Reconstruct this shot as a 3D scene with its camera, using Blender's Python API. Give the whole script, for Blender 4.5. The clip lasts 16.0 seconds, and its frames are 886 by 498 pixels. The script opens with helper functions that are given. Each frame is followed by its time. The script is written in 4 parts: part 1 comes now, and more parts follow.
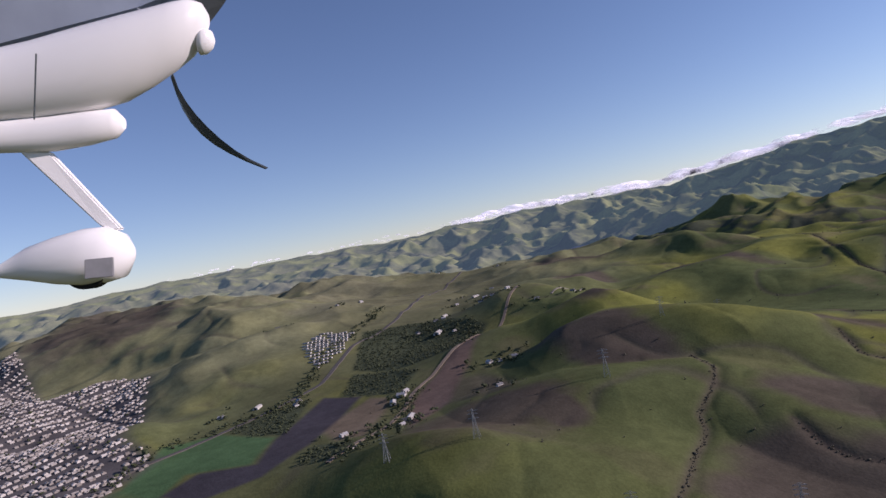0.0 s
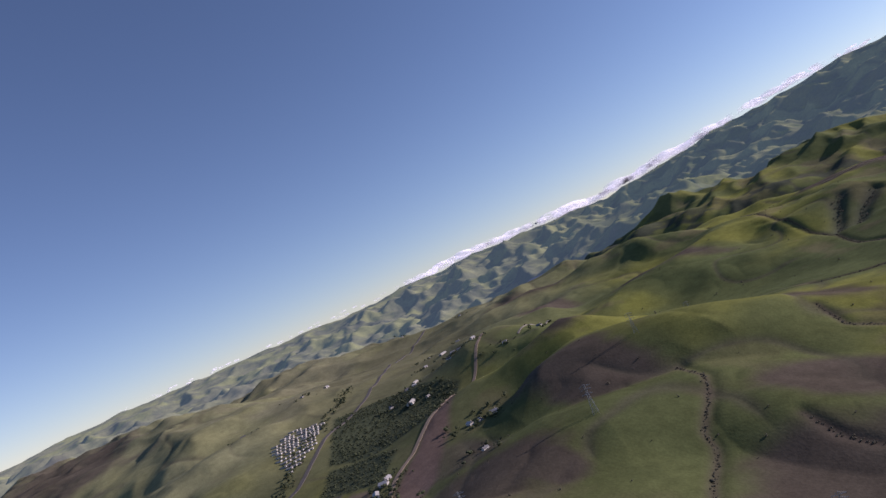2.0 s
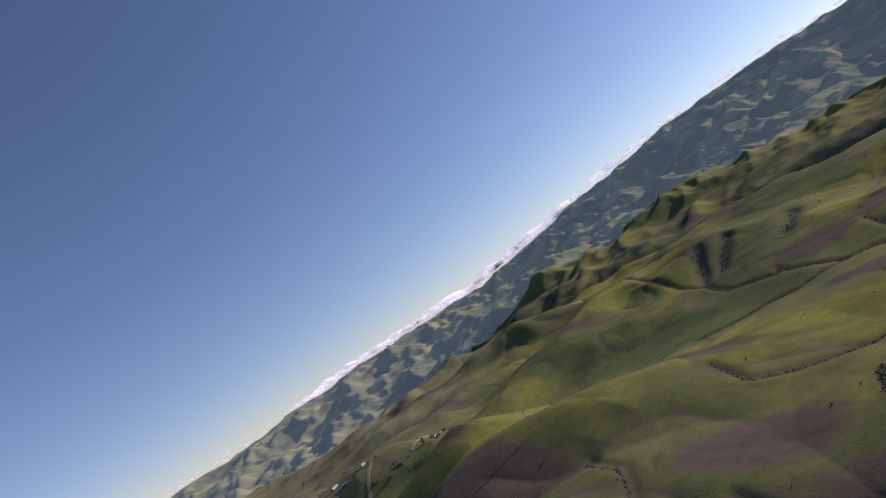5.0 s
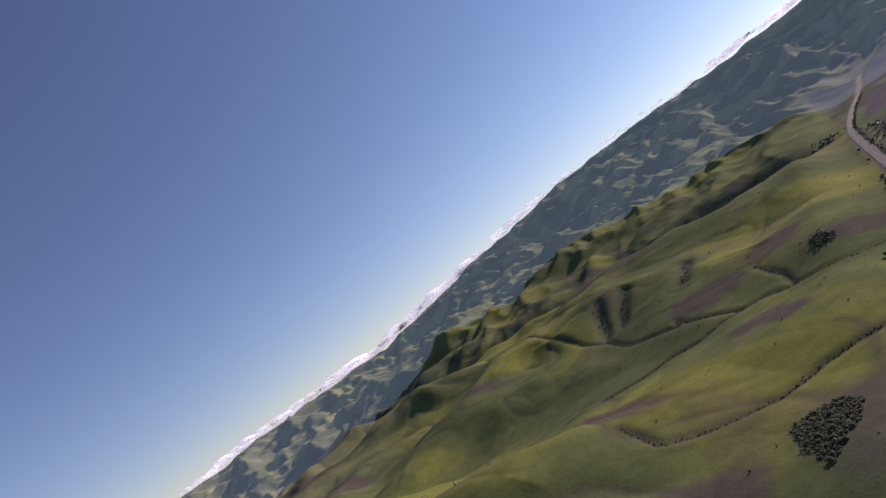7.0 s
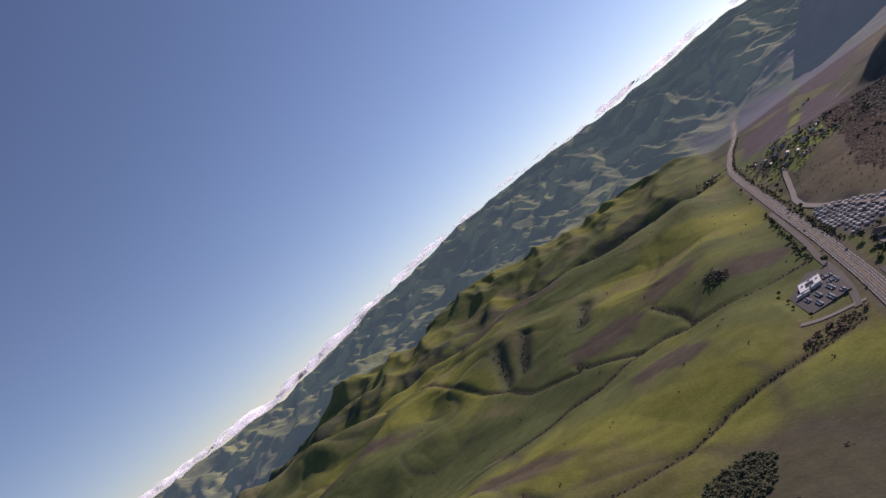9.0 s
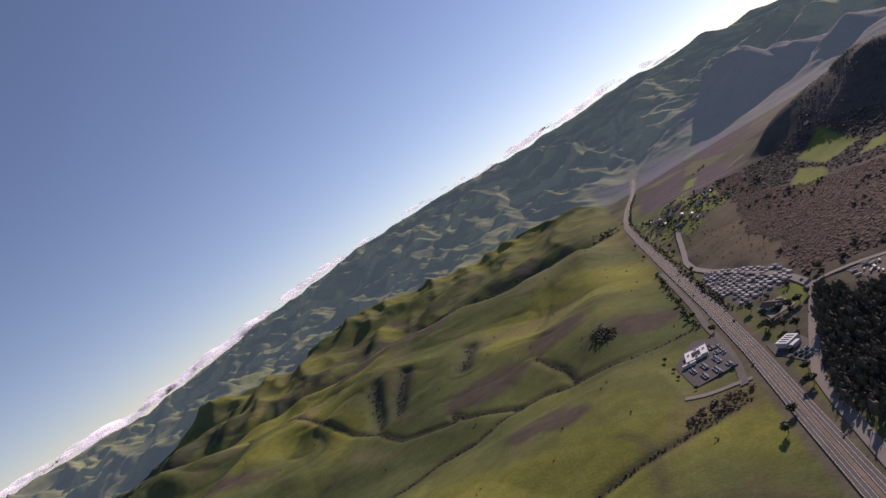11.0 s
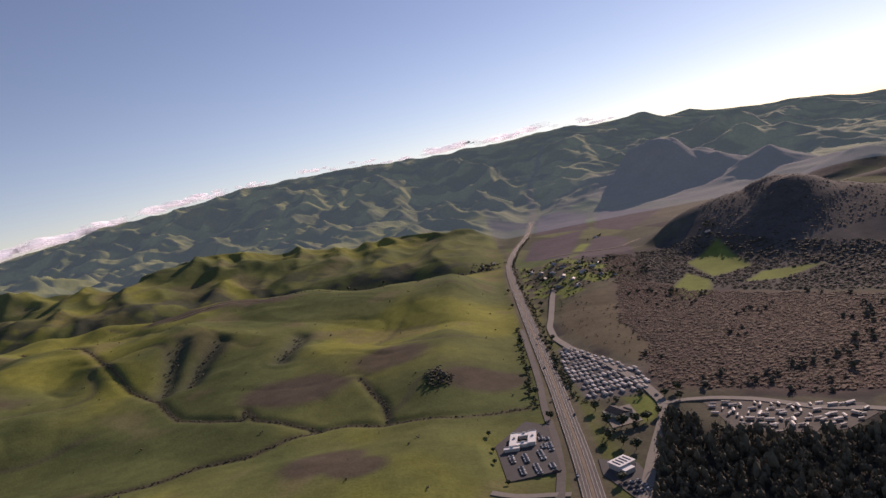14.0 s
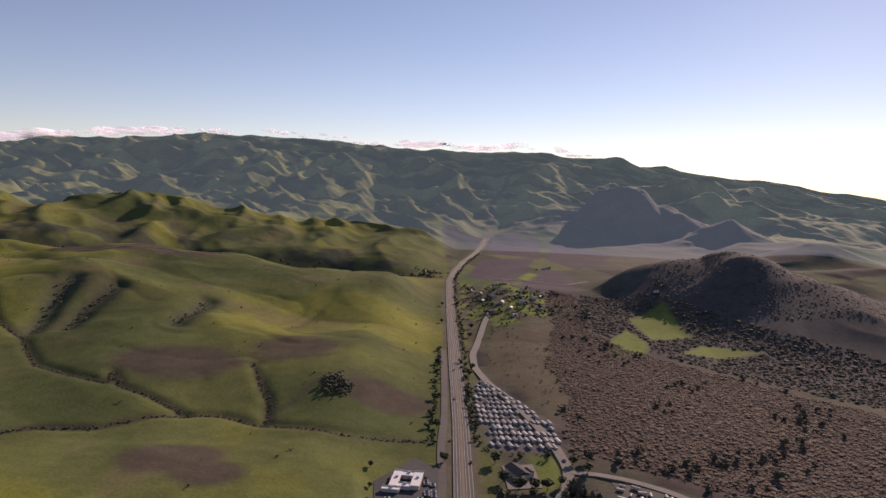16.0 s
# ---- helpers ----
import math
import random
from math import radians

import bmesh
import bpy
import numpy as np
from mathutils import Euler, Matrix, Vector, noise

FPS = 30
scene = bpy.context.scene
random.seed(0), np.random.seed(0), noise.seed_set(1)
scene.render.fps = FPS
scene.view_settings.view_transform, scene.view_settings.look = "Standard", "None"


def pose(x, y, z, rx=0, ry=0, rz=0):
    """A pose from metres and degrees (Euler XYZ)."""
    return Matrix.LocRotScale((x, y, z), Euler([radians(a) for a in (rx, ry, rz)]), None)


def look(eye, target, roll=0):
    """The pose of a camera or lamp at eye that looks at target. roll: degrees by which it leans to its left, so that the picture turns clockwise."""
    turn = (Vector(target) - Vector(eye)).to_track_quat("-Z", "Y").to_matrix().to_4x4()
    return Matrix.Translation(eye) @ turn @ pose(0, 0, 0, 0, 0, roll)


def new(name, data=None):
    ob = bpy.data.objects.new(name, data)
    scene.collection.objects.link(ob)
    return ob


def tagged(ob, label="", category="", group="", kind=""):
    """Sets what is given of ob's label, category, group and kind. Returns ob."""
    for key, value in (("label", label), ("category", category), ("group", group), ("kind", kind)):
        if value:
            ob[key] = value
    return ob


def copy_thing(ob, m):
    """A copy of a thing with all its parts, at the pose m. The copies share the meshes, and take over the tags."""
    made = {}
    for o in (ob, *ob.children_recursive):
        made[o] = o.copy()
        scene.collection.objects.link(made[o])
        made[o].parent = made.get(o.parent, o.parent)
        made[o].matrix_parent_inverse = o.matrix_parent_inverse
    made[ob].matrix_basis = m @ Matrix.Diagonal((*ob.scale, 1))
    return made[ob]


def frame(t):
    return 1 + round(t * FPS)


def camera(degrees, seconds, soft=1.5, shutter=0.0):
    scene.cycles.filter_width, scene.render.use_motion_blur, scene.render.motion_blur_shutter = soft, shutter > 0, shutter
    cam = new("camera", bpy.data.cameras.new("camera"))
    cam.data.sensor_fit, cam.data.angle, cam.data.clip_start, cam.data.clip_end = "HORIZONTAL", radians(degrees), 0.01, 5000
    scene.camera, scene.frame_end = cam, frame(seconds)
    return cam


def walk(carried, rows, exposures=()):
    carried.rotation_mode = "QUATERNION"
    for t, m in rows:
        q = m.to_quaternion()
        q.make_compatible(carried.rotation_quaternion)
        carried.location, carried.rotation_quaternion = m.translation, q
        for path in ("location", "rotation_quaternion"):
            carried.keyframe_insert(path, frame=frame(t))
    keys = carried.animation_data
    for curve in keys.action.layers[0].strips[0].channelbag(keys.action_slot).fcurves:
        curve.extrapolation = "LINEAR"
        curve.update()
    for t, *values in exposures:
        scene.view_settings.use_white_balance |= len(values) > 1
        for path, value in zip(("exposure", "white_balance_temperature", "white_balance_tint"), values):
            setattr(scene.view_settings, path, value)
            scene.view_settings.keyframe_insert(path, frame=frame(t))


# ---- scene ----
# ---------- camera and flight ----------
cam = camera(67.65, 16.0, soft=1.5)
PATH = [
    (0.0, 0.00, 0.00, 251.44, 89.180, 11.593, 55.941),
    (0.5, -10.71, 11.89, 251.40, 90.054, 16.082, 55.384),
    (1.0, -21.15, 23.89, 251.60, 90.822, 19.857, 54.773),
    (1.5, -31.20, 35.84, 251.52, 91.963, 22.507, 53.564),
    (2.0, -40.68, 48.38, 251.43, 92.844, 24.635, 52.147),
    (2.5, -49.82, 61.64, 251.47, 93.316, 25.919, 50.542),
    (3.0, -58.66, 75.43, 251.51, 94.545, 29.349, 49.206),
    (3.5, -67.18, 89.25, 251.39, 94.945, 30.757, 47.339),
    (4.0, -75.42, 102.82, 250.90, 95.442, 32.247, 45.336),
    (4.5, -83.89, 116.53, 250.77, 96.017, 33.846, 43.418),
    (5.0, -92.03, 130.40, 250.67, 96.370, 34.763, 41.217),
    (5.5, -99.49, 144.79, 250.51, 96.478, 35.293, 38.821),
    (6.0, -105.94, 160.02, 250.18, 96.318, 35.734, 36.317),
    (6.5, -111.04, 176.46, 249.58, 95.866, 36.380, 33.793),
    (7.0, -116.08, 193.32, 248.97, 95.740, 37.381, 31.361),
    (7.5, -120.41, 210.44, 248.24, 94.749, 38.165, 28.803),
    (8.0, -123.98, 227.91, 247.30, 94.177, 38.945, 26.294),
    (8.5, -126.64, 245.96, 246.10, 93.732, 39.098, 23.895),
    (9.0, -128.42, 264.54, 244.76, 92.952, 39.000, 20.987),
    (9.5, -130.11, 282.97, 243.43, 92.199, 38.775, 18.300),
    (10.0, -130.08, 302.02, 241.88, 91.192, 37.623, 15.524),
    (10.5, -128.74, 321.38, 240.26, 90.060, 35.625, 12.831),
    (11.0, -126.47, 340.77, 238.72, 88.931, 32.861, 10.395),
    (11.5, -123.67, 359.89, 237.42, 87.932, 29.412, 8.388),
    (12.0, -121.39, 378.92, 236.30, 87.185, 26.357, 6.621),
    (12.5, -118.36, 397.80, 235.18, 86.170, 22.306, 4.671),
    (13.0, -114.90, 416.57, 234.01, 85.301, 18.215, 3.255),
    (13.5, -111.28, 435.44, 233.29, 85.057, 15.221, 2.518),
    (14.0, -107.51, 454.29, 232.81, 84.610, 12.229, 1.348),
    (14.5, -103.89, 472.47, 231.95, 84.166, 8.959, 0.076),
    (15.0, -99.68, 490.71, 231.44, 84.018, 4.826, -0.514),
    (15.5, -94.68, 509.05, 231.16, 84.061, 1.377, -1.083),
    (16.0, -89.53, 526.83, 230.29, 84.292, -1.821, -1.335),
]
walk(cam, [(row[0], pose(*row[1:])) for row in PATH], [(0.0, 0.36, 6000, 30), (9.0, 0.37, 6550, 31), (12.5, 0.38, 7050, 32), (16.0, 0.45, 7450, 33)])

# ---------- daylight ----------
SUN_AZ, SUN_EL = 33.0, 21.0      # degrees clockwise from +y, degrees above the horizon
sun_way = Vector((math.sin(radians(SUN_AZ)) * math.cos(radians(SUN_EL)),
                  math.cos(radians(SUN_AZ)) * math.cos(radians(SUN_EL)), math.sin(radians(SUN_EL))))
world = bpy.data.worlds.new("sky")
scene.world = world
world.use_nodes = True
sky = world.node_tree.nodes.new("ShaderNodeTexSky")
sky.sky_type, sky.sun_disc = "NISHITA", False
sky.sun_elevation, sky.sun_rotation = radians(SUN_EL), radians(SUN_AZ)
sky.altitude, sky.air_density, sky.dust_density, sky.ozone_density = 1800, 1.0, 0.16, 1.8
world.node_tree.links.new(sky.outputs[0], world.node_tree.nodes["Background"].inputs[0])
world.node_tree.nodes["Background"].inputs[1].default_value = 0.08
sun = new("sun", bpy.data.lights.new("sun", "SUN"))
sun.data.energy, sun.data.angle, sun.data.color = 3.9, radians(0.5), (1.0, 0.89, 0.76)
sun.matrix_world = look(sun_way * 100, (0, 0, 0))


# ---------- materials ----------
def material(name, colour, rough=0.9, metal=0.0, vary=0.25, scale=0.3, bump=0.0, second=None, island=False, obrand=False):
    """A matt surface with grain at two scales; colours may vary by loose piece or by object."""
    m = bpy.data.materials.new(name)
    m.use_nodes = True
    n, l = m.node_tree.nodes, m.node_tree.links
    b = n["Principled BSDF"]
    b.inputs["Roughness"].default_value, b.inputs["Metallic"].default_value = rough, metal
    b.inputs["Specular IOR Level"].default_value = 0.25
    geo = n.new("ShaderNodeNewGeometry")
    big, fine = n.new("ShaderNodeTexNoise"), n.new("ShaderNodeTexNoise")
    big.inputs["Scale"].default_value, fine.inputs["Scale"].default_value = scale * 0.13, scale
    fine.inputs["Detail"].default_value = 5
    for t in (big, fine):
        l.new(geo.outputs["Position"], t.inputs["Vector"])
    mix = n.new("ShaderNodeMix")
    mix.data_type = "RGBA"
    mix.inputs["A"].default_value = (*colour, 1)
    mix.inputs["B"].default_value = (*(second or [c * (1 - 1.6 * vary) for c in colour]), 1)
    add = n.new("ShaderNodeMath")
    add.operation = "MULTIPLY_ADD"
    add.inputs[1].default_value = 0.5
    l.new(fine.outputs["Fac"], add.inputs[0])
    half = n.new("ShaderNodeMath")
    half.operation = "MULTIPLY"
    half.inputs[1].default_value = 0.5
    if island:
        l.new(geo.outputs["Random Per Island"], half.inputs[0])
    elif obrand:
        l.new(n.new("ShaderNodeObjectInfo").outputs["Random"], half.inputs[0])
    else:
        l.new(big.outputs["Fac"], half.inputs[0])
    l.new(half.outputs[0], add.inputs[2])
    ramp = n.new("ShaderNodeMapRange")
    ramp.inputs["From Min"].default_value, ramp.inputs["From Max"].default_value = (0.2, 0.8) if (island or obrand) else (0.33, 0.68)
    l.new(add.outputs[0], ramp.inputs[0])
    l.new(ramp.outputs[0], mix.inputs["Factor"])
    l.new(mix.outputs["Result"], b.inputs["Base Color"])
    if bump:
        bp = n.new("ShaderNodeBump")
        bp.inputs["Distance"].default_value, bp.inputs["Strength"].default_value = bump, 0.7
        l.new(fine.outputs["Fac"], bp.inputs["Height"])
        l.new(bp.outputs[0], b.inputs["Normal"])
    return m


def land_material(name):
    """Ground cover from the land's own colour layer, broken up by tussock and soil grain."""
    m = bpy.data.materials.new(name)
    m.use_nodes = True
    n, l = m.node_tree.nodes, m.node_tree.links
    b = n["Principled BSDF"]
    b.inputs["Roughness"].default_value = 0.95
    b.inputs["Specular IOR Level"].default_value = 0.03
    at = n.new("ShaderNodeAttribute")
    at.attribute_name = "cover"
    geo = n.new("ShaderNodeNewGeometry")
    prev = at.outputs["Color"]
    heights = []
    for scale, low, high in ((0.012, 0.86, 1.14), (0.07, 0.88, 1.12), (0.35, 0.88, 1.12)):
        t = n.new("ShaderNodeTexNoise")
        t.inputs["Scale"].default_value, t.inputs["Detail"].default_value = scale, 4
        l.new(geo.outputs["Position"], t.inputs["Vector"])
        r = n.new("ShaderNodeMapRange")
        r.inputs["From Min"].default_value, r.inputs["From Max"].default_value = 0.3, 0.7
        r.inputs["To Min"].default_value, r.inputs["To Max"].default_value = low, high
        l.new(t.outputs["Fac"], r.inputs[0])
        v = n.new("ShaderNodeVectorMath")
        v.operation = "SCALE"
        l.new(prev, v.inputs[0])
        l.new(r.outputs[0], v.inputs["Scale"])
        prev = v.outputs[0]
        heights.append(t.outputs["Fac"])
    l.new(prev, b.inputs["Base Color"])
    bp = n.new("ShaderNodeBump")
    bp.inputs["Distance"].default_value, bp.inputs["Strength"].default_value = 1.0, 0.3
    l.new(heights[2], bp.inputs["Height"])
    l.new(bp.outputs[0], b.inputs["Normal"])
    return m


M_LAND = land_material("grassland")
M_FAR_HAZE = land_material("distant_hills_haze_glow")
# even blue emission on the far land stands in for haze
M_FAR_HAZE.node_tree.nodes["Principled BSDF"].inputs["Emission Color"].default_value = (0.50, 0.74, 1.0, 1)
M_FAR_HAZE.node_tree.nodes["Principled BSDF"].inputs["Emission Strength"].default_value = 0.058
M_ASPHALT = material("asphalt", (0.115, 0.104, 0.094), 0.85, vary=0.2, scale=0.2)
M_LOT = material("parking_asphalt", (0.075, 0.072, 0.072), 0.85, vary=0.2, scale=0.3)
M_CONCRETE = material("pale_concrete", (0.22, 0.2, 0.175), 0.9, vary=0.15)
M_DIRT = material("packed_dirt", (0.24, 0.19, 0.14), 0.95, vary=0.2)
M_YARD_DIRT = material("oily_gravel", (0.13, 0.115, 0.1), 0.95, vary=0.3, scale=0.15)
M_PAINT = material("road_paint", (0.7, 0.68, 0.62), 0.8, vary=0.1)
M_BARN = material("barn_sheet", (0.5, 0.48, 0.44), 0.6, vary=0.15, scale=0.5)
M_WHITE_ROOF = material("white_roof", (0.78, 0.77, 0.74), 0.6, vary=0.06, scale=0.5)
M_WALL = material("stucco_wall", (0.55, 0.5, 0.43), 0.9, vary=0.1)
M_GLASS_DARK = material("dark_window", (0.03, 0.035, 0.04), 0.15, vary=0.1)
M_HOME = material("trailer_siding", (0.6, 0.58, 0.54), 0.7, second=(0.32, 0.3, 0.29), obrand=True)
M_HOME_ROOF = material("trailer_roof", (0.46, 0.45, 0.44), 0.6, second=(0.04, 0.04, 0.045), obrand=True)
M_TOWN = material("town_roofs", (0.66, 0.61, 0.55), 0.8, second=(0.16, 0.135, 0.115), island=True)
M_CAR = material("car_paint", (0.6, 0.6, 0.6), 0.3, second=(0.05, 0.05, 0.06), obrand=True)
M_TYRE = material("rubber", (0.02, 0.02, 0.02), 0.9)
M_TRUNK = material("bark", (0.12, 0.09, 0.065), 0.95, vary=0.2, scale=2)
M_EUC = material("eucalyptus_leaves", (0.128, 0.115, 0.077), 0.85, second=(0.064, 0.061, 0.043), island=True)
M_OAK = material("oak_leaves", (0.065, 0.078, 0.036), 0.85, second=(0.032, 0.04, 0.02), island=True)
M_BRUSH = material("bare_willow_brush", (0.158, 0.112, 0.078), 0.95, second=(0.096, 0.074, 0.055), scale=0.05)
M_SCRUB = material("creek_scrub", (0.100, 0.092, 0.064), 0.95, second=(0.054, 0.054, 0.040), island=True)
M_STEEL = material("galvanised_steel", (0.42, 0.43, 0.43), 0.5, 0.6, vary=0.1)


# ---------- lie of the land ----------
def perlin(x, y, seed):
    rng = np.random.RandomState(seed)
    perm = np.concatenate([rng.permutation(256)] * 2)
    ang = rng.rand(256) * 2 * np.pi
    gx, gy = np.cos(ang), np.sin(ang)
    xi, yi = np.floor(x).astype(int), np.floor(y).astype(int)
    xf, yf = x - xi, y - yi
    u, v = xf * xf * xf * (xf * (xf * 6 - 15) + 10), yf * yf * yf * (yf * (yf * 6 - 15) + 10)
    def corner(i, j):
        h = perm[perm[(xi + i) & 255] + ((yi + j) & 255)]
        return gx[h] * (xf - i) + gy[h] * (yf - j)
    a, b = corner(0, 0), corner(0, 1)
    return 1.5 * ((a + u * (corner(1, 0) - a)) * (1 - v) + (b + u * (corner(1, 1) - b)) * v)


def fbm(x, y, size, seed, octaves=4, gain=0.5):
    total, amp = 0.0, 1.0
    for o in range(octaves):
        total = total + amp * perlin(x / size + 17.3 * o, y / size - 9.1 * o, seed + o)
        size, amp = size / 2.03, amp * gain
    return total


def ridged(x, y, size, seed, octaves=4):
    total, amp, weight = 0.0, 1.0, 1.0
    for o in range(octaves):
        r = (1 - np.abs(perlin(x / size + 5.7 * o, y / size + 3.1 * o, seed + o))) ** 2
        total = total + amp * r * weight
        weight = np.clip(r * 1.3, 0, 1)
        size, amp = size / 2.1, amp * 0.5
    return total


def step(v, a, b):
    s = np.clip((v - a) / (b - a), 0, 1)
    return s * s * (3 - 2 * s)


def line_distance(x, y, pts):
    best = np.full(np.shape(x), 1e9)
    for (ax, ay), (bx, by) in zip(pts, pts[1:]):
        vx, vy = bx - ax, by - ay
        s = np.clip(((x - ax) * vx + (y - ay) * vy) / (vx * vx + vy * vy), 0, 1)
        best = np.minimum(best, np.hypot(x - ax - s * vx, y - ay - s * vy))
    return best


def inside(x, y, pts, soft=5.0):
    """1 inside the outline, 0 outside, with a soft edge."""
    ins = np.zeros(np.shape(x), bool)
    for (ax, ay), (bx, by) in zip(pts, pts[1:] + pts[:1]):
        if ay != by:
            ins ^= ((ay > y) != (by > y)) & (x < (bx - ax) * (y - ay) / (by - ay) + ax)
    d = line_distance(x, y, pts + pts[:1])
    return np.clip(0.5 + np.where(ins, d, -d) / (2 * soft), 0, 1)


EYE_Z, HUB = 240.0, (-70.0, 270.0)
NEAR, SPAN = 2600.0, 2110.0      # beyond NEAR the distance is drawn together, so that the horizon lies at NEAR + SPAN


def squeeze(d):
    return np.where(d < NEAR, d, NEAR + SPAN * (1 - np.exp(-np.maximum(d - NEAR, 0) / SPAN)))


def spread(r):
    return np.where(r < NEAR, r, NEAR - SPAN * np.log(np.maximum(1 - np.maximum(r - NEAR, 0) / SPAN, 1e-4)))


HIGHWAY = [(-78, 560), (-66, 803), (-57, 960), (-51, 1142), (-48, 1350), (-44, 1560), (-40, 1765), (-35, 1960), (-30, 2080), (-12, 2240), (20, 2440),
           (75, 2700), (118, 2960), (165, 3310), (225, 3800), (285, 4300), (560, 5600)]
AG_AXIS = [(-560, -150), (-720, 120), (-840, 320), (-1020, 520), (-1220, 700), (-1500, 920), (-1900, 1250), (-2300, 1700)]
CREEKS = [
    [(-1010, 1700), (-800, 1560), (-720, 1470), (-658, 1393), (-611, 1335), (-543, 1274), (-488, 1203), (-436, 1172), (-395, 1159), (-401, 1188), (-378, 1152), (-348, 1140), (-301, 1110), (-269, 1113), (-232, 1095), (-157, 1082), (-84, 1092)],
    [(-274, 1242), (-251, 1183), (-234, 1145), (-225, 1101)],
    [(-560, 985), (-436, 1025), (-406, 1058), (-358, 1065), (-328, 1095), (-300, 1108)],
    [(-89, 872), (-141, 859), (-185, 846), (-221, 832), (-259, 800), (-287, 786), (-330, 770), (-365, 764), (-402, 800)],
    [(-490, 640), (-473, 628), (-446, 615), (-428, 588), (-415, 558), (-401, 517), (-389, 507), (-367, 461), (-336, 403), (-318, 360)],
    [(-200, 545), (-245, 545), (-275, 536), (-300, 540), (-335, 560)],
    [(-540, 870), (-600, 905), (-640, 960)],
]
FOOT_CREEK = [(-1450, 1890), (-1180, 1850), (-1000, 1950), (-700, 2165), (-400, 2195), (-150, 2140), (-60, 2120)]
GULLIES = [[(-588, 1473), (-583, 1434), (-569, 1369), (-551, 1303)], [(-530, 1475), (-529, 1436), (-533, 1390), (-522, 1321)], [(-408, 1501), (-405, 1444), (-404, 1364)]]
# hills: x, y, height, half-length, half-width, turn in degrees
HILLS = [(-480, 320, 52, 150, 95, 20), (-495, 520, 48, 130, 85, 60), (-560, 715, 78, 170, 85, 40), (-790, 740, 62, 150, 80, 50),
         (-390, 545, 40, 90, 55, 10), (-760, 880, 36, 130, 90, 0), (-1060, 900, 62, 150, 90, 30), (-1200, 1080, 60, 190, 120, 40),
         (-900, 1130, 45, 200, 110, 60), (-200, 640, 22, 120, 90, 0), (-180, 1210, 21, 130, 95, -20), (-360, 1395, 38, 260, 165, -28),
         (-600, 1540, 46, 150, 145, 10), (-250, 960, 18, 130, 80, 0), (-460, 930, 30, 140, 90, 10),
         (-420, 1770, 62, 320, 150, 0), (-900, 1480, 55, 230, 140, 40), (-1180, 1600, 70, 240, 160, 50),
         (-1900, 620, 85, 330, 230, 30), (-1480, 400, 46, 200, 150, 40), (-2350, 400, 140, 420, 300, 20), (-1700, 1700, 100, 300, 160, 45), 
         (-2500, 1100, 120, 420, 220, 40), (-1500, 1330, 60, 220, 120, 40), (-2900, 250, 150, 500, 350, 0),
         (350, 1880, 50, 80, 100, 0), (420, 1830, 60, 100, 150, 0), (500, 1770, 82, 115, 180, 0), (585, 1690, 62, 120, 190, 0), (690, 1600, 30, 130, 170, 0),
         (1150, 2600, 78, 140, 130, 0), (1080, 2170, 48, 170, 150, 0), (1180, 3250, 90, 150, 140, 0), (1340, 2900, 60, 240, 160, 0),
         (790, 3700, 215, 120, 190, 0), (900, 3700, 140, 140, 190, 0), (1060, 3640, 125, 150, 170, 0),
         (1780, 5160, 150, 200, 200, 0), (1690, 6775, 70, 150, 150, 0), (2520, 8090, 60, 170, 170, 0), (1500, 4200, 120, 300, 240, 0)]
CREST_AZ = [-180, -120, -92, -82, -73, -60, -52, -45, -38, -32, -27, -21, -18, -14, -9, -4, 1.5, 6.4, 9.5, 14, 19.5, 25, 29, 32, 36, 60, 180]
CREST_EL = [0.3, 0.6, 1.0, 1.25, 1.2, 1.05, 1.3, 1.15, 0.95, 1.6, 2.2, 2.8, 3.0, 3.2, 3.05, 2.7, 2.6, 2.65, 2.55, 2.0, 1.45, 0.9, 0.3, -0.1, -0.7, -1.0, 0.3]
# front edge of the foothills and the height of their crest
FOOT_X = [-3000, -2400, -1800, -1450, -1180, -1000, -700, -400, -150, -30]
FOOT_Y = [2300, 2200, 2080, 1930, 1880, 1980, 2190, 2215, 2165, 2150]
FOOT_Z = [190, 190, 170, 145, 128, 126, 122, 104, 76, 34]


PARK = [(-30, 1276), (-15, 1284), (16, 1184), (37, 1129), (31, 1062), (2, 1072), (-30, 1082), (-33, 1174)]
LOT = [(-124, 1012), (-93, 1056), (-74, 1036), (-76, 943), (-118, 940)]
YARD = [(-46, 952), (-20, 934), (-16, 880), (-30, 868), (-40, 900), (-48, 925)]
COURT = [(-22, 1046), (4, 1050), (5, 1008), (-22, 1004)]
PARK_B = [(60, 1018), (98, 1010), (128, 976), (162, 956), (160, 934), (128, 918), (90, 930), (62, 952)]


def drains(x, y):
    """1 along the small branching drainage lines of the slopes, 0 between them."""
    ux, uy = x + 30 * perlin(x / 140, y / 140, 91), y + 30 * perlin(x / 140 + 7, y / 140 + 2, 92)
    one = (1 - np.abs(perlin(ux / 230, uy / 230, 93))) ** 9
    two = (1 - np.abs(perlin(ux / 105 + 3, uy / 105, 94))) ** 7
    return np.maximum(one, 0.55 * two) * step(fbm(x, y, 300, 95, 2), -0.35, 0.2)


